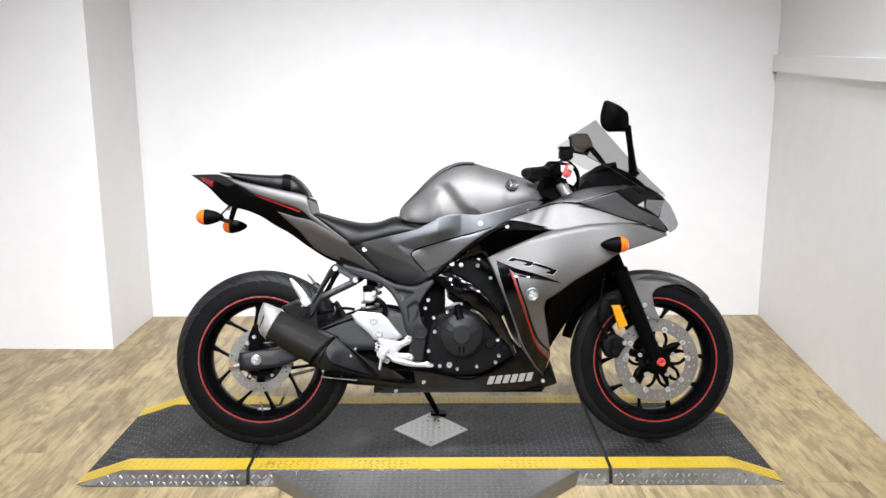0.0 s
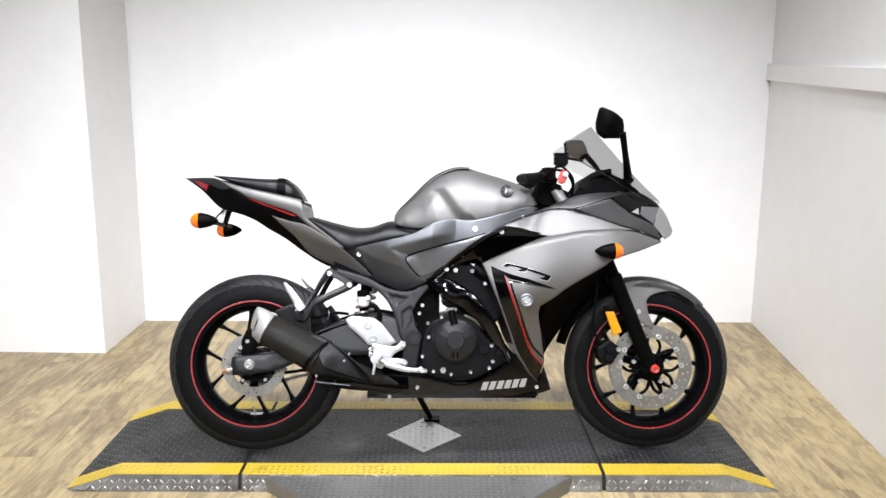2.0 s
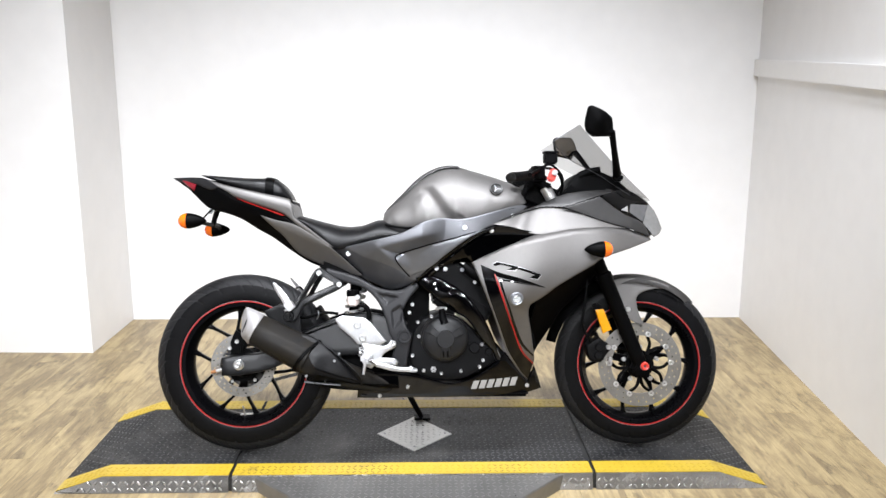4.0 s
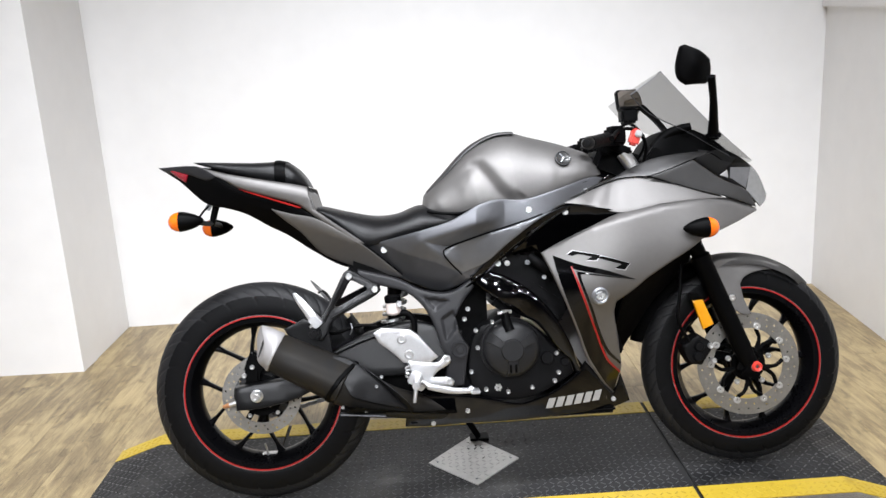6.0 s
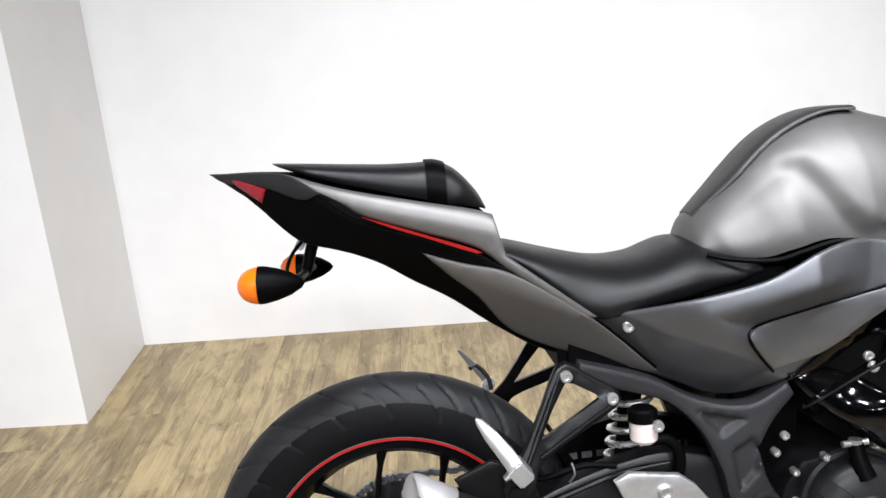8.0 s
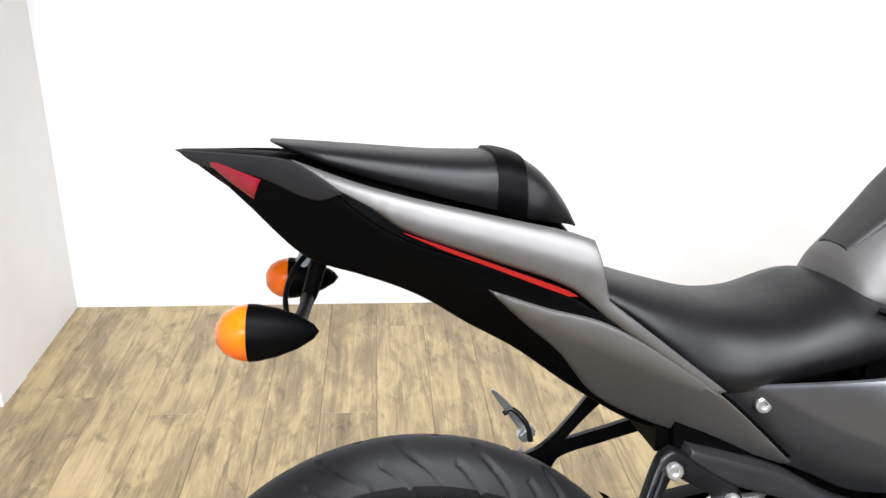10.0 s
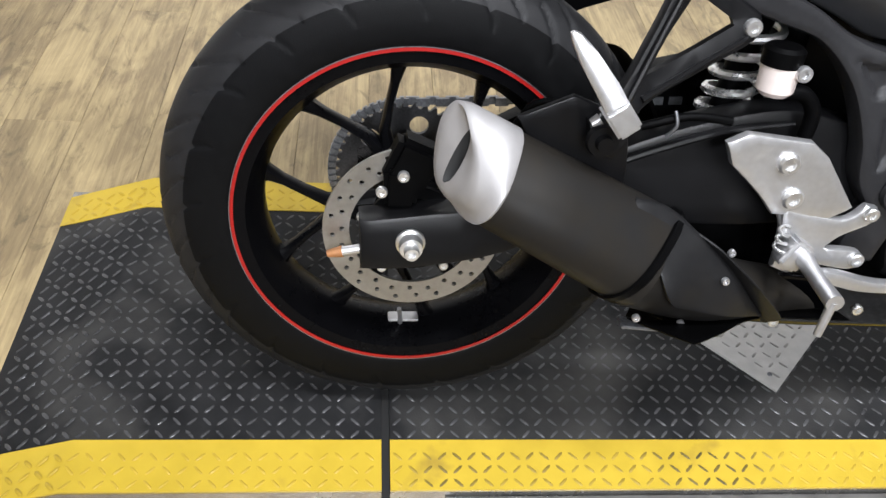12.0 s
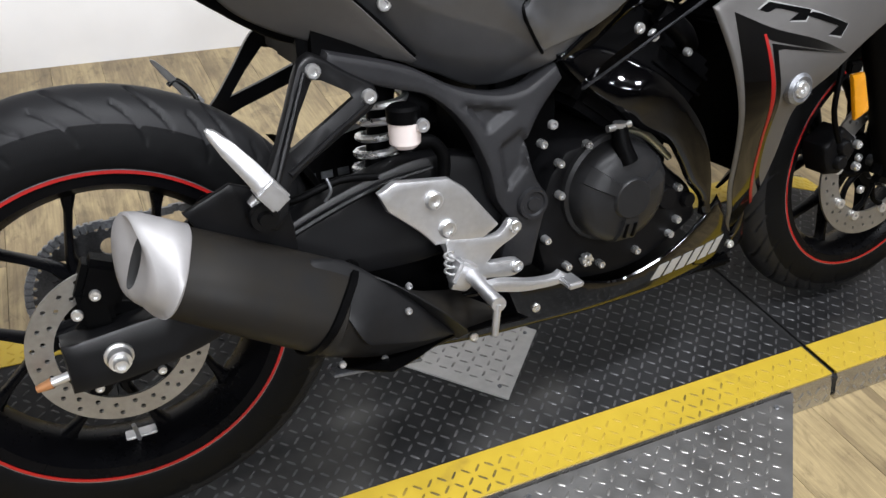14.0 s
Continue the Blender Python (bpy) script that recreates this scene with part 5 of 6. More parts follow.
bm = lathe([(0.0, 0.002), (0.009, 0.002), (0.012, 0.008), (0.018, 0.010), (0.0225, 0.006), (0.0235, -0.002), (0, -0.002)], FB, (0, -1, 0), 32)
col = part("bolt_collar", bm, DARK_STEEL, fair, "grey metal collar round the fairing bolt")
part("fairing_bolt", bolt(FB + Vector((0, -0.002, 0)), 0.0125, 0.011), CHROME, col, "bright fairing bolt")
UPPER = [(0.858, 0.796), (0.905, 0.812), (0.952, 0.830), (1.016, 0.849), (1.061, 0.852), (1.112, 0.847), (1.187, 0.821), (1.256, 0.797), (1.318, 0.782), (1.214, 0.783), (1.120, 0.777), (1.005, 0.761), (0.928, 0.784)]
UPPER_D = tps([(0.858, 0.796, -0.170), (0.952, 0.830, -0.160), (1.061, 0.852, -0.155), (1.187, 0.821, -0.162), (1.318, 0.782, -0.150), (1.214, 0.783, -0.184), (1.12, 0.777, -0.198), (1.005, 0.761, -0.206), (0.928, 0.784, -0.190)])
upper = part("upper_fairing", sheet(UPPER, UPPER_D, 0.005, 0.010, 0.003), SILVER, bike, "metallic grey upper fairing panel")
part("far_upper_fairing", sheet(UPPER, UPPER_D, 0.005, 0.03, 0.003, flip=-1), SILVER, upper)
SHOULDER = [(0.868, 0.803), (0.955, 0.840), (1.017, 0.861), (1.041, 0.873), (1.122, 0.902), (1.238, 0.914), (1.298, 0.911), (1.226, 0.893), (1.102, 0.855), (1.061, 0.855), (1.016, 0.852), (0.952, 0.833), (0.905, 0.815)]
SHOULDER_D = tps([(0.867, 0.803, -0.165), (0.955, 0.835, -0.155), (1.03, 0.857, -0.152), (1.122, 0.901, -0.132), (1.238, 0.914, -0.115), (1.10, 0.855, -0.165), (1.226, 0.893, -0.142), (1.298, 0.911, -0.115)])
part("shoulder_panel", sheet(SHOULDER, SHOULDER_D, 0.005, 0.010, 0.003), DARK_GREY, upper, "metallic grey panel under the windscreen, darkened in colour for its shade")
part("far_shoulder_panel", sheet(SHOULDER, SHOULDER_D, 0.005, 0.03, 0.003, flip=-1), DARK_GREY, upper)
NOSE = [(1.100, 0.853), (1.227, 0.891), (1.309, 0.834), (1.385, 0.799), (1.410, 0.764), (1.416, 0.752), (1.318, 0.784), (1.256, 0.800), (1.185, 0.823)]
NOSE_D = tps([(1.10, 0.853, -0.172), (1.227, 0.891, -0.145), (1.309, 0.834, -0.135), (1.385, 0.798, -0.114), (1.410, 0.764, -0.102), (1.318, 0.784, -0.148), (1.185, 0.823, -0.164)])
part("nose_panel", sheet(NOSE, NOSE_D, 0.005, 0.010, 0.004), DARK_GREY, upper, "metallic grey nose panel beside the headlight, darkened in colour for its shade")
part("far_nose_panel", sheet(NOSE, NOSE_D, 0.005, 0.03, 0.004, flip=-1), DARK_GREY, upper)
LAMP_IN = [(1.229, 0.892), (1.296, 0.916), (1.350, 0.910), (1.414, 0.870), (1.388, 0.800), (1.313, 0.836)]
LAMP_D = tps([(1.23, 0.892, -0.136), (1.296, 0.912, -0.112), (1.340, 0.873, -0.108), (1.414, 0.870, -0.076), (1.388, 0.80, -0.100), (1.313, 0.834, -0.122)])
head = part("headlight", sheet(LAMP_IN, LAMP_D, 0.006, 0.012, 0.003), GLOSS, bike, "faceted headlight with dark surround")
part("far_headlight", sheet(LAMP_IN, LAMP_D, 0.006, 0.03, 0.003, flip=-1), GLOSS, head)
FACET = [(1.342, 0.866), (1.410, 0.864), (1.386, 0.806), (1.336, 0.838)]
part("lamp_facet", sheet(FACET, lambda u, w: LAMP_D(u, w) - 0.002, 0.003, 0.012, 0.001), DARK_LENS, head, "smoky grey lamp facet")
LAMP_OUT = [(1.388, 0.801), (1.402, 0.845), (1.416, 0.871), (1.438, 0.850), (1.456, 0.822), (1.477, 0.784), (1.462, 0.766), (1.432, 0.752)]
LENS_D = tps([(1.388, 0.801, -0.100), (1.402, 0.845, -0.090), (1.416, 0.871, -0.070), (1.454, 0.825, -0.050), (1.477, 0.784, -0.030), (1.432, 0.753, -0.085)])
part("headlight_lens", sheet(LAMP_OUT, LENS_D, 0.006, 0.012, 0.004), SILVER_LENS, head, "clear grey headlight lens")
part("far_headlight_lens", sheet(LAMP_OUT, LENS_D, 0.006, 0.03, 0.004, flip=-1), SILVER_LENS, head)
part("lamp_reflector", sheet([(1.306, 0.846), (1.331, 0.860), (1.332, 0.837)], lambda u, w: LAMP_D(u, w) - 0.002, 0.003, 0.012, 0.001), ALLOY, head, "bright lamp reflector")
part("nose_bridge", saddle([(1.26, 0.935), (1.33, 0.925), (1.395, 0.900), (1.436, 0.862), (1.468, 0.792), (1.430, 0.752)], [(1.26, 0.890), (1.32, 0.885), (1.375, 0.872), (1.415, 0.845), (1.445, 0.787), (1.405, 0.749)], [(0, 0.112), (0.3, 0.100), (0.55, 0.068), (0.8, 0.030), (1, 0.06)], 2.4, 0, 24, 10), DARK_GREY, bike, "grey nose centre panel, darkened in colour for its shade")
INNER = [(1.000, 0.545), (1.060, 0.60), (1.200, 0.680), (1.240, 0.640), (1.205, 0.594), (1.151, 0.540), (1.112, 0.507), (1.069, 0.439), (1.029, 0.375), (1.004, 0.320), (0.985, 0.421)]
part("inner_fairing", sheet(INNER, tps([(1.0, 0.42, -0.13), (1.1, 0.55, -0.14), (1.2, 0.64, -0.12)]), 0.01, 0.02, 0.004), BLACK, bike, "black inner fairing panel beside the forks")
part("far_inner_fairing", sheet(INNER, -0.13, 0.01, 0.04, 0.004, flip=-1), BLACK, bike)

# ---- windscreen and instruments ----
W_EDGE = [(1.068, 1.078), (1.100, 1.040), (1.139, 1.011), (1.222, 0.968), (1.279, 0.931), (1.335, 0.896)]
W_MID = [(1.184, 1.151), (1.240, 1.086), (1.301, 1.016), (1.361, 0.951), (1.402, 0.910), (1.430, 0.880)]
bm = bmesh.new()
rows = []
for i in range(25):
    e, m_ = along(W_EDGE, i / 24), along(W_MID, i / 24)
    ring_ = []
    for j in range(-12, 13):
        a = math.pi / 2 * (1 - abs(j) / 12)
        k = math.sin(a) ** 0.85
        p = e.lerp(m_, k)
        ring_.append(bm.verts.new((p.x, math.copysign(0.125 * math.cos(a) ** 0.8, j) if j else 0.0, p.y)))
    rows.append(ring_)
for p, q in zip(rows, rows[1:]):
    for i in range(24):
        bm.faces.new((p[i], p[i + 1], q[i + 1], q[i]))
screen = part("windscreen", bm, SCREEN, bike, "lightly smoked clear windscreen", 60)
rimline = [(p.x, -0.1255, p.y) for p in (along(W_EDGE, k / 12) for k in range(13))]
part("screen_edge", tube(rimline, 0.0014, segs=6, smooth=2), FRAME, screen)
part("screen_edge", tube([(1.184 - 0.116 * (1 - math.sin(a) ** 0.85), -0.125 * math.cos(a) ** 0.8, 1.151 - 0.073 * (1 - math.sin(a) ** 0.85)) for a in (math.pi / 2 * k / 10 for k in range(11))], 0.0014, segs=6, smooth=2), DARK_STEEL, screen)
DASH = [(1.085, 0.862), (1.125, 0.929), (1.155, 0.965), (1.200, 0.987), (1.240, 0.981), (1.294, 0.956), (1.345, 0.915), (1.372, 0.885), (1.300, 0.892), (1.250, 0.880)]
part("dashboard", sheet(DASH, -0.09, 0.18, 0.03, 0.008), BLACK, bike, "black instrument housing behind the screen")
part("instrument_arm", tube([(1.14, -0.07, 0.93), (1.18, -0.08, 0.97), (1.24, -0.10, 0.985)], [0.016, 0.014, 0.012]), BLACK, bike)
part("cowl_stay", box(1.125, -0.10, 0.905, 0.03, 0.02, 0.06, 0.004, Matrix.Rotation(0.7, 4, "Y")), BLACK, bike)

# ---- mirrors ----
HEADM = [(1.155, 1.157), (1.160, 1.176), (1.170, 1.179), (1.208, 1.162), (1.240, 1.142), (1.247, 1.120), (1.249, 1.098), (1.236, 1.083), (1.178, 1.080), (1.158, 1.096), (1.151, 1.122)]


def mirror(s):
    bulge = tps([(1.155, 1.13, -0.270), (1.198, 1.128, -0.285), (1.242, 1.112, -0.252), (1.170, 1.176, -0.284), (1.19, 1.083, -0.264)])
    shell = part("mirror", sheet(HEADM, bulge, 0.018, 0.010, 0.008, flip=-s), BLACK, bike, "black rear-view mirror on a slim stalk", 55)
    bm = tube([(1.290, s * 0.130, 0.960), (1.270, s * 0.190, 1.000), (1.250, s * 0.246, 1.040), (1.234, s * 0.280, 1.094)], [0.016, 0.012, 0.010, 0.011])
    part("mirror_stalk", bm, BLACK, shell)
    part("mirror_foot", box(1.290, s * 0.130, 0.954, 0.034, 0.036, 0.024, 0.006), BLACK, shell)
    return shell


mirror(-1)
# the far mirror shows its glass
GL = [(1.170, 1.150), (1.178, 1.157), (1.240, 1.160), (1.256, 1.140), (1.264, 1.112), (1.243, 1.082), (1.184, 1.090), (1.176, 1.100)]


def glass_plane(u, w):
    return 0.402 + 0.45 * (u - 1.20)


far = part("mirror", sheet([(1.216 + (u - 1.216) * 1.10, 1.122 + (w - 1.122) * 1.12) for u, w in GL], lambda u, w: glass_plane(u, w) + 0.002, 0.030, 0.012, 0.008), BLACK, bike, "black rear-view mirror with its glass showing")
part("mirror_glass", sheet(GL, glass_plane, 0.004, 0.02, 0.001), MIRROR_GLASS, far, "mirror glass")
part("mirror_stalk", tube([(1.268, 0.135, 0.945), (1.285, 0.24, 0.99), (1.28, 0.35, 1.05), (1.26, 0.425, 1.10)], [0.014, 0.010, 0.010, 0.012]), BLACK, far)

# ---- handlebars ----
for s in (-1, 1):
    bars = part("handlebar", tube([(1.045, s * 0.10, 0.955), (1.00, s * 0.17, 0.960), (0.910, s * 0.31, 0.942)], 0.011), BLACK, bike, "black clip-on handlebar")
    part("grip", tube([(0.980, s * 0.195, 0.957), (0.945, s * 0.25, 0.950), (0.905, s * 0.316, 0.941)], [0.019, 0.0165, 0.018]), RUBBER, bars, "black ribbed rubber grip")
    part("bar_end", lathe([(0, 0.028), (0.010, 0.027), (0.014, 0.02), (0.016, 0.004), (0.016, 0), (0, 0)], (0.905, s * 0.316, 0.941), (-0.5, s * 0.86, -0.08), 20), SATIN, bars)
    part("lever", tube([(1.03, s * 0.16, 0.985), (1.00, s * 0.22, 0.970), (0.965, s * 0.305, 0.950)], [0.008, 0.006, 0.007]), BLACK, bars)
    part("switch_box", box(1.008, s * 0.172, 0.966, 0.045, 0.05, 0.05, 0.008, Matrix.Rotation(0.3, 4, "Z")), BLACK, bars)
cup = part("brake_reservoir", box(1.063, -0.11, 1.022, 0.046, 0.042, 0.040, 0.006), BLACK, bike, "small black brake fluid reservoir")
part("reservoir_lid", box(1.063, -0.11, 1.0435, 0.050, 0.046, 0.007, 0.002), BLACK, cup)
sw = part("starter_switch", box(1.056, -0.190, 0.958, 0.026, 0.030, 0.044, 0.006, Matrix.Rotation(0.35, 4, "Y")), RED_ANOD, bike, "red starter switch on the handlebar")
part("switch_button", box(1.062, -0.208, 0.966, 0.018, 0.012, 0.018, 0.003, Matrix.Rotation(0.35, 4, "Y")), LIGHT_GREY, sw)
# black box added to darken the gap ahead of the tank
part("yoke_gap_filler", box(1.035, 0, 0.895, 0.13, 0.17, 0.09, 0.015, Matrix.Rotation(radians(23), 4, "Y")), BLACK, bike)
part("brake_hose", tube([(1.035, -0.17, 0.985), (1.075, -0.165, 0.975), (1.10, -0.14, 0.93), (1.09, -0.11, 0.87)], 0.005), BLACK, bike)
part("throttle_cable", tube([(1.0, -0.15, 0.97), (1.06, -0.13, 1.00), (1.11, -0.10, 0.95), (1.08, -0.06, 0.88)], 0.004), BLACK, bike)
part("top_yoke", box(1.035, 0, 0.935, 0.07, 0.24, 0.025, 0.006, Matrix.Rotation(radians(23), 4, "Y")), BLACK, bike, "black top fork yoke")
for dx, dv, dz in ((0.90, -0.05, 0.965), (0.92, -0.02, 0.97), (0.945, -0.07, 0.955), (0.975, -0.03, 0.965)):
    part("yoke_fitting", box(dx + 0.05, dv - 0.04, dz - 0.02, 0.030, 0.03, 0.03, 0.006, Matrix.Rotation(0.5, 4, "Y")), BLACK, bike)

# ---- forks and front mudguard ----
FA = Vector((math.sin(radians(-22.4)), 0, math.cos(radians(22.4))))
for s in (-1, 1):
    low = Vector((1.380, s * 0.091, 0.315))
    leg = part("fork_leg", lathe([(0, -0.02), (0.020, -0.02), (0.024, 0.0), (0.0255, 0.05), (0.0255, 0.30), (0.0275, 0.31), (0.0275, 0.335), (0.021, 0.34), (0.021, 0.46), (0, 0.46)], low, FA, 28), BLACK, bike, "black telescopic fork leg")
    part("fork_tube", lathe([(0, 0.45), (0.0205, 0.45), (0.0205, 0.56), (0.018, 0.565), (0, 0.565)], low, FA, 28), CHROME, leg, "bright fork tube")
    part("fork_top", tube([(1.095, s * 0.100, 0.845), (1.070, s * 0.100, 0.885), (1.046, s * 0.100, 0.924)], 0.0195, segs=20, smooth=2), CHROME, leg, "bright upper fork tube")
    part("axle_clamp", box(1.382, s * 0.091, 0.304, 0.062, 0.04, 0.06, 0.012, Matrix.Rotation(radians(22), 4, "Y")), BLACK, leg)
part("axle_cap", lathe([(0.004, 0.002), (0.006, 0.014), (0.011, 0.016), (0.014, 0.012), (0.015, 0), (0, 0)], (1.392, -0.108, 0.307), (0, -1, 0), 24), RED_ANOD, bike, "red anodised axle end cap")
part("axle_shaft", tube([(1.387, -0.115, 0.306), (1.387, 0.115, 0.306)], 0.011), DARK_STEEL, bike)
REFL = [(1.222, 0.502), (1.251, 0.503), (1.280, 0.433), (1.249, 0.419)]
part("reflector", sheet(REFL, -0.106, 0.008, 0.012, 0.003), YELLOW_LENS, bike, "amber-yellow rectangular fork reflector")
part("reflector_stay", box(1.225, -0.102, 0.515, 0.03, 0.012, 0.02, 0.003), BLACK, bike)
CAL = [(1.192, 0.378), (1.212, 0.392), (1.237, 0.406), (1.269, 0.384), (1.274, 0.359), (1.245, 0.318), (1.211, 0.322), (1.196, 0.352)]
cal = part("front_caliper", sheet(CAL, -0.100, 0.05, 0.012, 0.008), ENGINE, bike, "dark grey front brake caliper")
for u, w in ((1.236, 0.372), (1.232, 0.344)):
    part("piston_boss", lathe([(0, 0.012), (0.011, 0.012), (0.014, 0.008), (0.015, 0), (0, 0)], (u, -0.098, w), (0, -1, 0), 22), ENGINE, cal)
for u, w in ((1.268, 0.372), (1.275, 0.330)):
    part("caliper_bolt", bolt((u, -0.100, w), 0.008, 0.010), CHROME, cal)
part("brake_line", tube([(1.205, -0.115, 0.39), (1.175, -0.118, 0.45), (1.185, -0.11, 0.53), (1.20, -0.09, 0.62)], 0.005), BLACK, bike)

GC = Vector((1.377, 0, 0.309))
bm = bmesh.new()
rows = []
for k in range(33):
    a = radians(44 + 122 * k / 32)
    r = 0.308 + 0.010 * math.sin(radians(44 + 122 * k / 32 - 60))
    hw = 0.060 - 0.045 * max(0, (58 - math.degrees(a)) / 14) ** 1.5 - 0.034 * max(0, (math.degrees(a) - 112) / 54)
    rows.append([bm.verts.new((GC.x + (r - 0.030 * abs(j / 6) ** 2.6) * math.cos(a), j / 6 * hw, GC.z + (r - 0.030 * abs(j / 6) ** 2.6) * math.sin(a))) for j in range(-6, 7)])
for p, q in zip(rows, rows[1:]):
    for i in range(12):
        bm.faces.new((p[i], p[i + 1], q[i + 1], q[i]))
bmesh.ops.solidify(bm, geom=bm.faces[:], thickness=0.003)
guard = part("front_mudguard", bm, SILVER, bike, "metallic grey front mudguard over the tyre", 60)
guard.data.materials.append(BLACK)
for face in guard.data.polygons:
    if math.atan2(face.center.z - GC.z, face.center.x - GC.x) > radians(112):
        face.material_index = 1
CHEEK = [(1.281, 0.591), (1.3, 0.603), (1.336, 0.609), (1.406, 0.605), (1.461, 0.594), (1.499, 0.581), (1.493, 0.571), (1.435, 0.569), (1.39, 0.555), (1.374, 0.536), (1.38, 0.494), (1.398, 0.45), (1.371, 0.452), (1.345, 0.471), (1.307, 0.545)]
CHEEK_D = tps([(1.306, 0.589, -0.062), (1.336, 0.529, -0.075), (1.386, 0.459, -0.082), (1.366, 0.599, -0.05), (1.456, 0.579, -0.052)])
part("mudguard_cheek", sheet(CHEEK, CHEEK_D, 0.004, 0.010, 0.003), SILVER, guard, "metallic grey mudguard side")
part("far_mudguard_cheek", sheet(CHEEK, CHEEK_D, 0.004, 0.02, 0.003, flip=-1), SILVER, guard)
part("mudguard_screw", bolt((1.343, -0.079, 0.500), 0.009, 0.006), CHROME, guard)

# ---- exhaust ----
EX_A, EX_B = Vector((0.062, -0.196, 0.450)), Vector((0.247, -0.200, 0.352))
EX_D = (EX_B - EX_A).normalized()


def can(stations, segs=40):
    """A tapering can with a rounded three-sided section along the exhaust's axis."""
    bm = bmesh.new()
    up = Vector((EX_D.z, 0, -EX_D.x)) * -1
    out = Vector((0, -1, 0))
    rows = []
    for s, ru, ro, skew in stations:
        c = EX_A + EX_D * s
        ring_ = []
        for k in range(segs):
            a = 2 * math.pi * k / segs
            r = 1 + 0.09 * math.cos(3 * a + 0.5)
            ring_.append(bm.verts.new(c + up * ru * r * math.sin(a) + out * (ro * r * math.cos(a) + (3.0 * skew if s < -0.012 else 0) * 0.35) + EX_D * (skew * math.sin(a) * 2.6 - 2.6 * skew * math.cos(a)) * (ro / 0.047)))
        rows.append(ring_)
    for p, q in zip(rows, rows[1:]):
        for i in range(segs):
            bm.faces.new((p[i], p[(i + 1) % segs], q[(i + 1) % segs], q[i]))
    return bm, rows


bm, rows = can([(0.012, 0.049, 0.046, 0.0), (0.015, 0.0525, 0.049, 0), (0.09, 0.056, 0.052, 0), (0.17, 0.059, 0.054, 0), (0.205, 0.060, 0.054, 0.0), (0.208, 0.055, 0.050, 0)])
bm.faces.new(rows[0])
bm.faces.new(rows[-1])
muf = part("muffler", bm, MUFFLER, bike, "stubby dark grey muffler with scuffed skin", 45)
bm, rows = can([(0.0135, 0.0525, 0.0495, 0.0), (0.011, 0.0550, 0.0515, 0), (-0.004, 0.0540, 0.050, -0.004), (-0.020, 0.0510, 0.047, -0.0075), (-0.030, 0.0478, 0.0435, -0.008), (-0.0335, 0.0445, 0.038, -0.008), (-0.0325, 0.040, 0.026, -0.008), (-0.029, 0.032, 0.0085, -0.008)])
part("end_cap", bm, CAP, muf, "matte silver muffler end cap with slit outlet", 50)
# shallow slit plug, blackened to stand in for the shaded inside
bm, rows = can([(-0.029, 0.032, 0.0085, -0.008), (-0.024, 0.030, 0.0070, -0.008), (-0.014, 0.029, 0.0065, -0.008), (-0.013, 0.001, 0.001, -0.008)])
part("outlet", bm, GAP, muf, "exhaust outlet slit, coloured dark for its shaded inside")
bm, rows = can([(0.196, 0.0615, 0.0555, 0.004), (0.198, 0.064, 0.058, 0.004), (0.206, 0.064, 0.058, 0.004), (0.208, 0.0615, 0.0555, 0.004)])
part("clamp_band", bm, BLACK, muf)
bm = tube([(0.235, -0.196, 0.352), (0.30, -0.185, 0.322), (0.37, -0.165, 0.288), (0.45, -0.13, 0.262), (0.56, -0.10, 0.235)], [0.054, 0.050, 0.042, 0.034, 0.026], segs=24, smooth=6)
part("mid_pipe", bm, MUFFLER, muf, "dark exhaust mid pipe")
SHIELD = [(0.218, 0.420), (0.226, 0.432), (0.262, 0.421), (0.296, 0.398), (0.344, 0.356), (0.392, 0.300), (0.418, 0.272), (0.340, 0.300), (0.292, 0.318), (0.270, 0.330), (0.248, 0.372)]
shield = part("heat_shield", sheet(SHIELD, tps([(0.22, 0.42, -0.218), (0.28, 0.36, -0.246), (0.30, 0.32, -0.246), (0.35, 0.33, -0.228), (0.41, 0.27, -0.205), (0.28, 0.40, -0.214)]), 0.005, 0.010, 0.004), SHIELD_PAINT, muf, "black exhaust heat shield")
SH2 = [(0.292, 0.398), (0.330, 0.378), (0.419, 0.294), (0.425, 0.256), (0.405, 0.276), (0.348, 0.342)]
part("heat_shield_rib", sheet(SH2, tps([(0.3, 0.39, -0.208), (0.36, 0.34, -0.218), (0.42, 0.27, -0.202)]), 0.006, 0.010, 0.004), SHIELD_PAINT, shield)
LOWP = [(0.245, 0.276), (0.285, 0.312), (0.330, 0.296), (0.415, 0.266), (0.535, 0.262), (0.552, 0.232), (0.420, 0.222), (0.300, 0.238)]
part("lower_shield", sheet(LOWP, tps([(0.26, 0.28, -0.224), (0.35, 0.27, -0.205), (0.5, 0.25, -0.165)]), 0.008, 0.014, 0.006), BLACK, shield)
for u, v, w in ((0.335, -0.232, 0.347), (0.348, -0.205, 0.366), (0.244, -0.234, 0.298), (0.304, -0.221, 0.281)):
    part("shield_screw", bolt((u, v, w), 0.0045, 0.005), ALLOY, shield)
part("exhaust_strap", box(0.295, -0.215, 0.270, 0.12, 0.02, 0.004, 0.001, Matrix.Rotation(0.10, 4, "Y")), DARK_STEEL, muf)
HANGB = [(0.095, 0.505), (0.150, 0.530), (0.172, 0.522), (0.200, 0.512), (0.215, 0.485), (0.222, 0.425), (0.17, 0.440), (0.12, 0.468)]
hb = part("exhaust_hanger", sheet(HANGB, -0.176, 0.006, 0.012, 0.003), SATIN, muf, "black exhaust hanger plate")
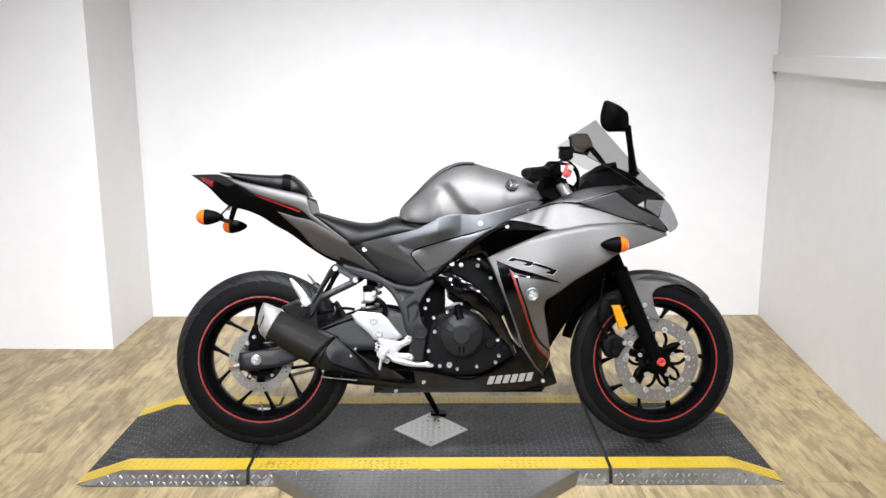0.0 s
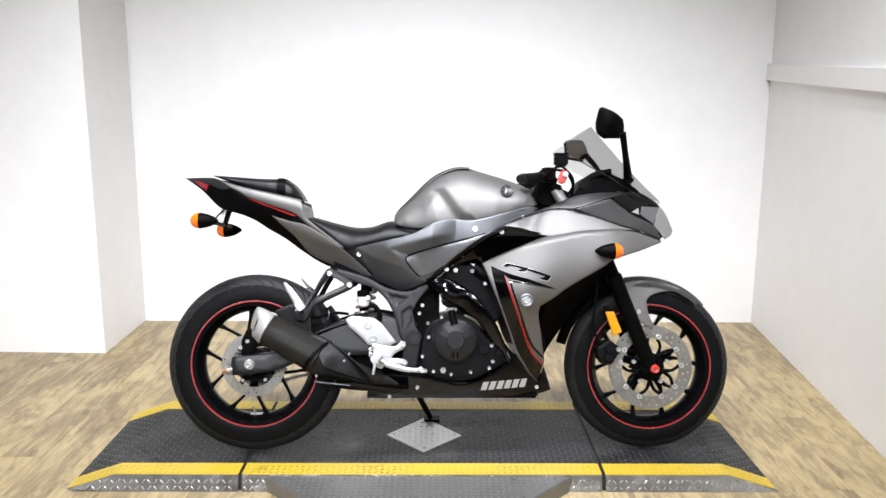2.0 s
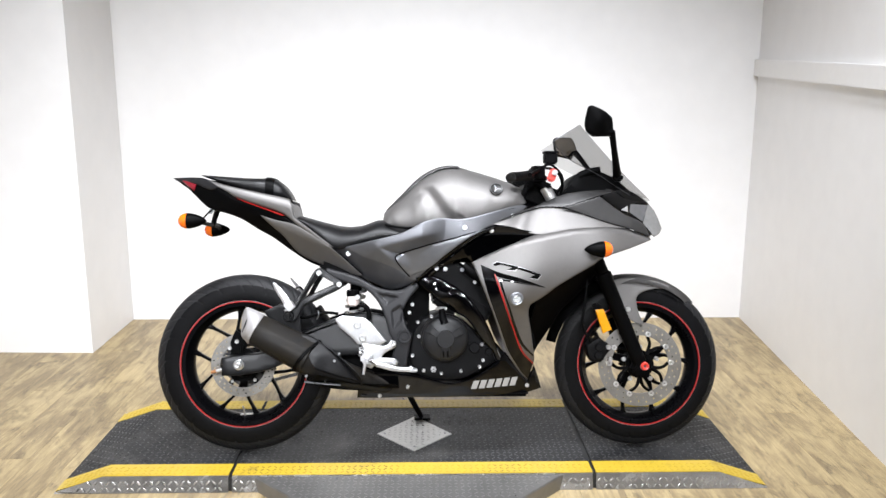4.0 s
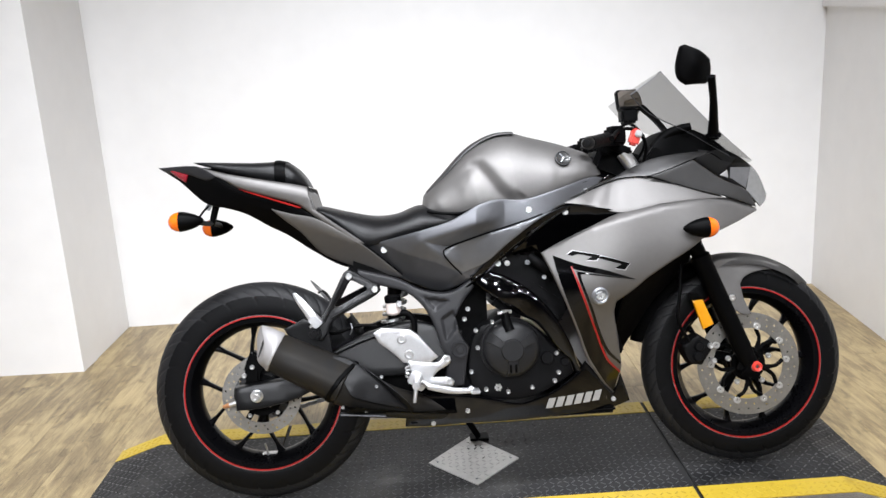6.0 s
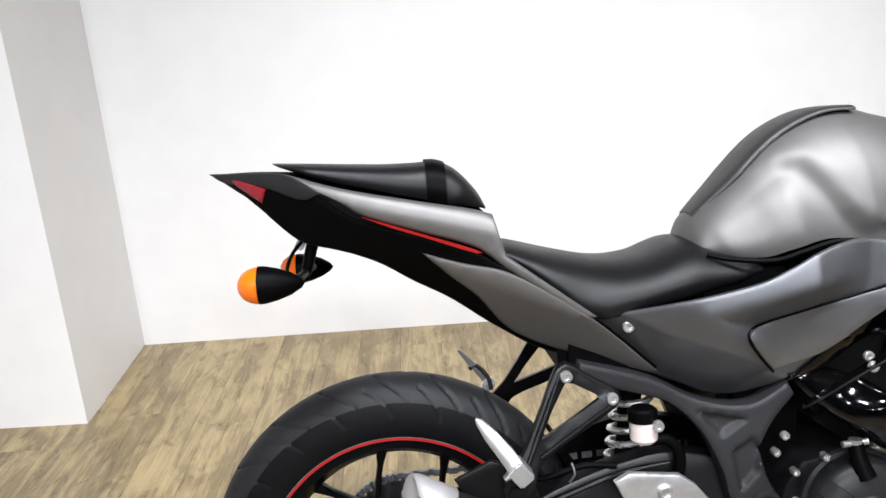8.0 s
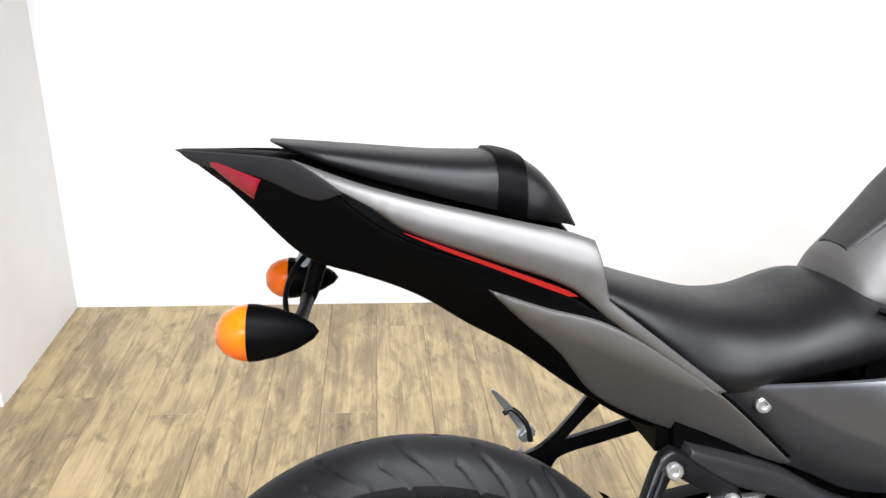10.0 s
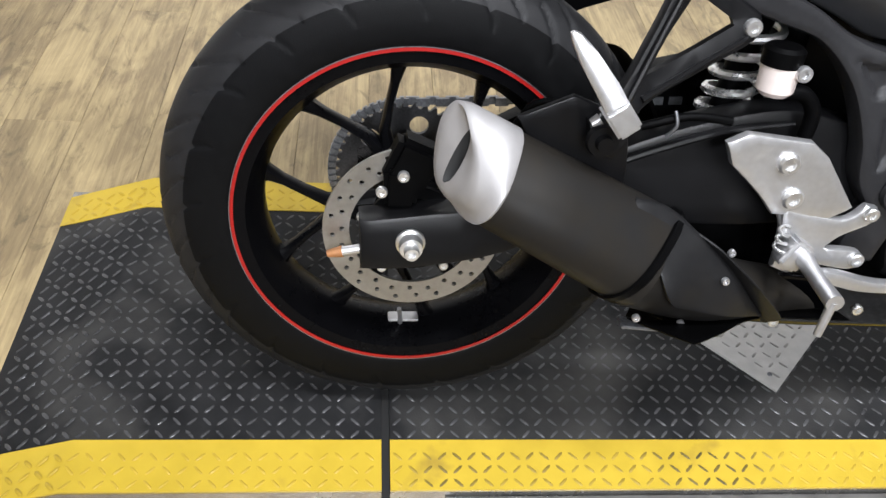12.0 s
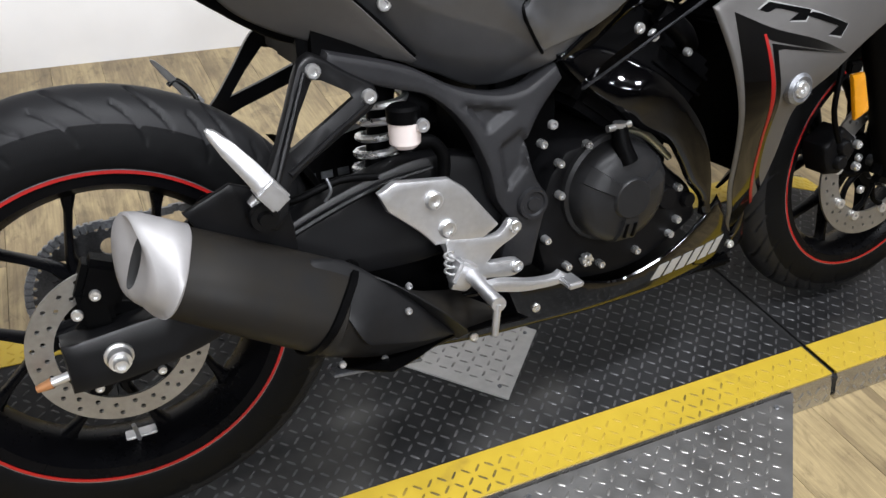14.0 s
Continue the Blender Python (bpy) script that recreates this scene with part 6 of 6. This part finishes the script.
part("hanger_bolt", lathe([(0, 0.014), (0.008, 0.014), (0.009, 0.006), (0.016, 0.006), (0.018, 0), (0, 0)], (0.180, -0.196, 0.492), (0, -1, 0), 22), SATIN, hb)

# ---- footrests ----
PLATE = [(0.331, 0.477), (0.353, 0.489), (0.429, 0.481), (0.453, 0.463), (0.503, 0.401), (0.478, 0.386), (0.407, 0.391), (0.386, 0.414), (0.343, 0.451)]
rest = part("footrest_plate", sheet(PLATE, -0.163, 0.010, 0.012, 0.003, corner=14), ALLOY, bike, "cast alloy footrest plate")
for u, w in ((0.406, 0.456), (0.424, 0.413)):
    part("plate_bolt", lathe([(0, 0.003), (0.006, 0.003), (0.0065, 0.007), (0.010, 0.007), (0.0125, 0.004), (0.0125, 0), (0, 0)], (u, -0.163, w), (0, -1, 0), 24), CHROME, rest)
HLOW = [(0.419, 0.398), (0.478, 0.388), (0.502, 0.388), (0.519, 0.405), (0.534, 0.402), (0.537, 0.389), (0.531, 0.380), (0.499, 0.362), (0.486, 0.347), (0.531, 0.343), (0.543, 0.332), (0.539, 0.321), (0.524, 0.317), (0.471, 0.323), (0.452, 0.310), (0.429, 0.319), (0.427, 0.352)]
part("peg_mount", sheet(HLOW, -0.164, 0.010, 0.010, 0.004, corner=45), ALLOY, rest, "forked alloy footpeg mount")
for u, w in ((0.526, 0.395), (0.530, 0.333)):
    part("mount_bolt", bolt((u, -0.164, w), 0.009, 0.006), CHROME, rest)
peg = part("rider_footpeg", tube([(0.446, -0.175, 0.352), (0.442, -0.225, 0.350), (0.438, -0.278, 0.350)], [0.012, 0.009, 0.010]), ALLOY, bike, "ribbed alloy rider footpeg")
part("peg_feeler", tube([(0.438, -0.274, 0.349), (0.432, -0.278, 0.308)], [0.0055, 0.0045]), ALLOY, peg)
part("peg_hinge", box(0.436, -0.182, 0.352, 0.030, 0.026, 0.036, 0.004, Matrix.Rotation(0.5, 4, "Y")), ALLOY, peg)
part("hinge_spring", tube([(0.418 + 0.006 * math.cos(k * 1.3), -0.180 + 0.006 * math.sin(k * 1.3), 0.385 - 0.0022 * k) for k in range(16)], 0.0022, segs=6, smooth=2), CHROME, peg)
PEDAL = [(0.464, 0.333), (0.493, 0.332), (0.538, 0.321), (0.575, 0.318), (0.585, 0.323), (0.602, 0.312), (0.597, 0.304), (0.571, 0.303), (0.525, 0.306), (0.491, 0.314), (0.468, 0.321)]
ped = part("brake_pedal", sheet(PEDAL, -0.195, 0.012, 0.010, 0.004), ALLOY, bike, "alloy rear brake pedal")
part("pedal_pad", box(0.594, -0.205, 0.311, 0.026, 0.034, 0.010, 0.003), ALLOY, ped)
part("pedal_rod", tube([(0.475, -0.17, 0.325), (0.44, -0.165, 0.35), (0.42, -0.15, 0.40)], 0.006), ALLOY, ped)

FORK = [(0.166, 0.508), (0.170, 0.478), (0.196, 0.470), (0.212, 0.488), (0.224, 0.515), (0.282, 0.546), (0.346, 0.577), (0.357, 0.588), (0.352, 0.604), (0.318, 0.624), (0.290, 0.643), (0.275, 0.650), (0.259, 0.642), (0.228, 0.585), (0.196, 0.532)]
FORK_GAP = [(0.226, 0.546), (0.248, 0.585), (0.272, 0.620), (0.284, 0.618), (0.318, 0.599), (0.322, 0.592), (0.280, 0.571)]
FORK_D = tps([(0.273, 0.631, -0.122), (0.341, 0.592, -0.124), (0.190, 0.500, -0.186), (0.23, 0.55, -0.158)])
for s in (-1, 1):
    hang = part("pillion_hanger", sheet(FORK, FORK_D, 0.014, 0.012, 0.005, [FORK_GAP], flip=-s), SATIN, bike, "black forked pillion footrest hanger")
    for line_ in ([(0.262, 0.630), (0.232, 0.572), (0.203, 0.518)], [(0.338, 0.583), (0.280, 0.555), (0.222, 0.526)]):
        part("hanger_rib", tube([(u, s * -(FORK_D(u, w) - 0.0015), w) for u, w in line_], [0.003, 0.0035, 0.004], segs=8), SATIN, hang)
    for u, w in ((0.273, 0.631), (0.341, 0.592)):
        part("hanger_bolt", bolt((u, s * 0.123, w), 0.0095, 0.008, (0, s, 0)), CHROME, hang)
    # the folded peg: a flat tapering blade on a hinge block
    rows, bm = [], bmesh.new()
    slim = 1.0 if s < 0 else 0.55
    for u, v, w, wide, thick_ in ((0.130, 0.200, 0.602, 0.002, 0.003), (0.134, 0.202, 0.598, 0.0055, 0.005), (0.148, 0.208, 0.580, 0.0095, 0.007), (0.168, 0.216, 0.554, 0.0115, 0.008), (0.180, 0.222, 0.536, 0.012, 0.009)):
        wide, thick_ = wide * slim, thick_ * slim
        side = Vector((0.78, 0, 0.62))
        c = Vector((u, s * v, w))
        rows.append([bm.verts.new(c + side * a * wide + Vector((0, s * b * thick_, 0))) for a, b in ((-1, -0.6), (-0.6, -1), (0.6, -1), (1, -0.6), (1, 0.6), (0.6, 1), (-0.6, 1), (-1, 0.6))])
    for p, q in zip(rows, rows[1:]):
        for i in range(8):
            bm.faces.new((p[i], p[(i + 1) % 8], q[(i + 1) % 8], q[i]))
    bm.faces.new(rows[0])
    bm.faces.new(rows[-1])
    pp = part("pillion_peg", bm, ALLOY, hang, "folded cast alloy pillion footpeg")
    part("peg_block", box(0.186, s * 0.216, 0.527, 0.032 * slim, 0.034 * slim, 0.026, 0.003, Matrix.Rotation(0.9, 4, "Y")), ALLOY, pp)
    part("peg_pin", lathe([(0, 0.010), (0.006, 0.010), (0.007, 0), (0, 0)], (0.176, s * 0.190, 0.512), (-0.8, 0, -0.6), 16), ALLOY, pp)
    if s > 0:
        part("peg_loop", tube([(0.190, 0.200, 0.520), (0.184, 0.206, 0.545), (0.164, 0.212, 0.566), (0.150, 0.210, 0.560)], 0.004), SATIN, pp)

# ---- shock, fluid cup and hoses ----
shock = part("rear_shock", tube([(0.375, -0.03, 0.44), (0.385, -0.03, 0.50), (0.395, -0.03, 0.60)], [0.016, 0.016, 0.022]), BLACK, bike, "rear shock absorber with bright coil spring")
coil = []
for k in range(61):
    a = k / 60 * 5.2 * 2 * math.pi
    coil.append((0.378 + 0.020 * k / 60 + 0.029 * math.cos(a), -0.03 + 0.029 * math.sin(a), 0.455 + 0.115 * k / 60))
part("coil_spring", tube(coil, 0.0055, segs=8, smooth=2), CHROME, shock, "bright coil spring")
cup = part("fluid_cup", lathe([(0, -0.019), (0.015, -0.019), (0.0205, -0.013), (0.0215, 0.016), (0, 0.016)], (0.389, -0.118, 0.537), (0, 0, 1), 24), WHITE_PLASTIC, bike, "milky brake fluid cup with black lid")
part("cup_lid", lathe([(0, 0.011), (0.018, 0.011), (0.0225, 0.007), (0.0220, -0.010), (0, -0.010)], (0.388, -0.118, 0.562), (0, 0, 1), 24), BLACK, cup)
part("cup_bolt", bolt((0.405, -0.136, 0.549), 0.009, 0.008), ALLOY, cup)
part("cup_hose", tube([(0.396, -0.120, 0.520), (0.424, -0.120, 0.520), (0.442, -0.12, 0.497), (0.440, -0.12, 0.46)], 0.009), BLACK, cup)
part("brake_hose", tube([(0.20, -0.125, 0.483), (0.23, -0.135, 0.480), (0.29, -0.14, 0.497), (0.34, -0.14, 0.493)], 0.005), BLACK, bike)
part("hose_clip", tube([(0.272, -0.145, 0.505), (0.275, -0.150, 0.49), (0.268, -0.145, 0.475)], 0.002), DARK_STEEL, bike)
part("hose_loop", tube([(0.205, -0.13, 0.482), (0.17, -0.12, 0.495), (0.13, -0.10, 0.49), (0.105, -0.09, 0.45), (0.06, -0.09, 0.43)], 0.004), BLACK, bike)

# ---- side stand ----
stand = part("side_stand", tube([(0.545, 0.13, 0.245), (0.585, 0.19, 0.15), (0.628, 0.245, 0.064)], [0.014, 0.011, 0.010]), BLACK, bike, "black steel side stand")
part("stand_foot", box(0.632, 0.255, 0.058, 0.060, 0.045, 0.008, 0.002, Matrix.Rotation(radians(11.3), 4, "X")), BLACK, stand)
part("stand_spring", tube([(0.56 + 0.004 * math.cos(k), 0.12 + 0.004 * math.sin(k) + 0.0016 * k, 0.23 - 0.0028 * k) for k in range(32)], 0.0018, segs=5, smooth=2), DARK_STEEL, stand)


# ---- floor planks ----
PW, PL = 0.150, 1.22


def plank_data(length):
    bm = box(0, 0, 0, PW - 0.0007, length - 0.0008, 0.006, 0.0005, segs=1)
    data = bpy.data.meshes.new("plank")
    bm.to_mesh(data)
    bm.free()
    data.materials.append(PLANK)
    return data


whole = plank_data(PL)
rng = random.Random(7)
for i in range(-13, 18):
    off = rng.random() * PL
    for j in range(-8, 4):
        x, y = i * PW + 0.02, j * PL + off
        # planks are cut off under the walls
        end = min(y + PL / 2, 1.86 if x > -1.1 else 1.29)
        start = y - PL / 2
        if -1.80 < x < 2.56 and y > -8.1 and end - start > 0.02:
            ob = new("plank", whole if end == y + PL / 2 else plank_data(end - start))
            ob.location = (x, (start + end) / 2, -0.003)
            ob.parent = floor
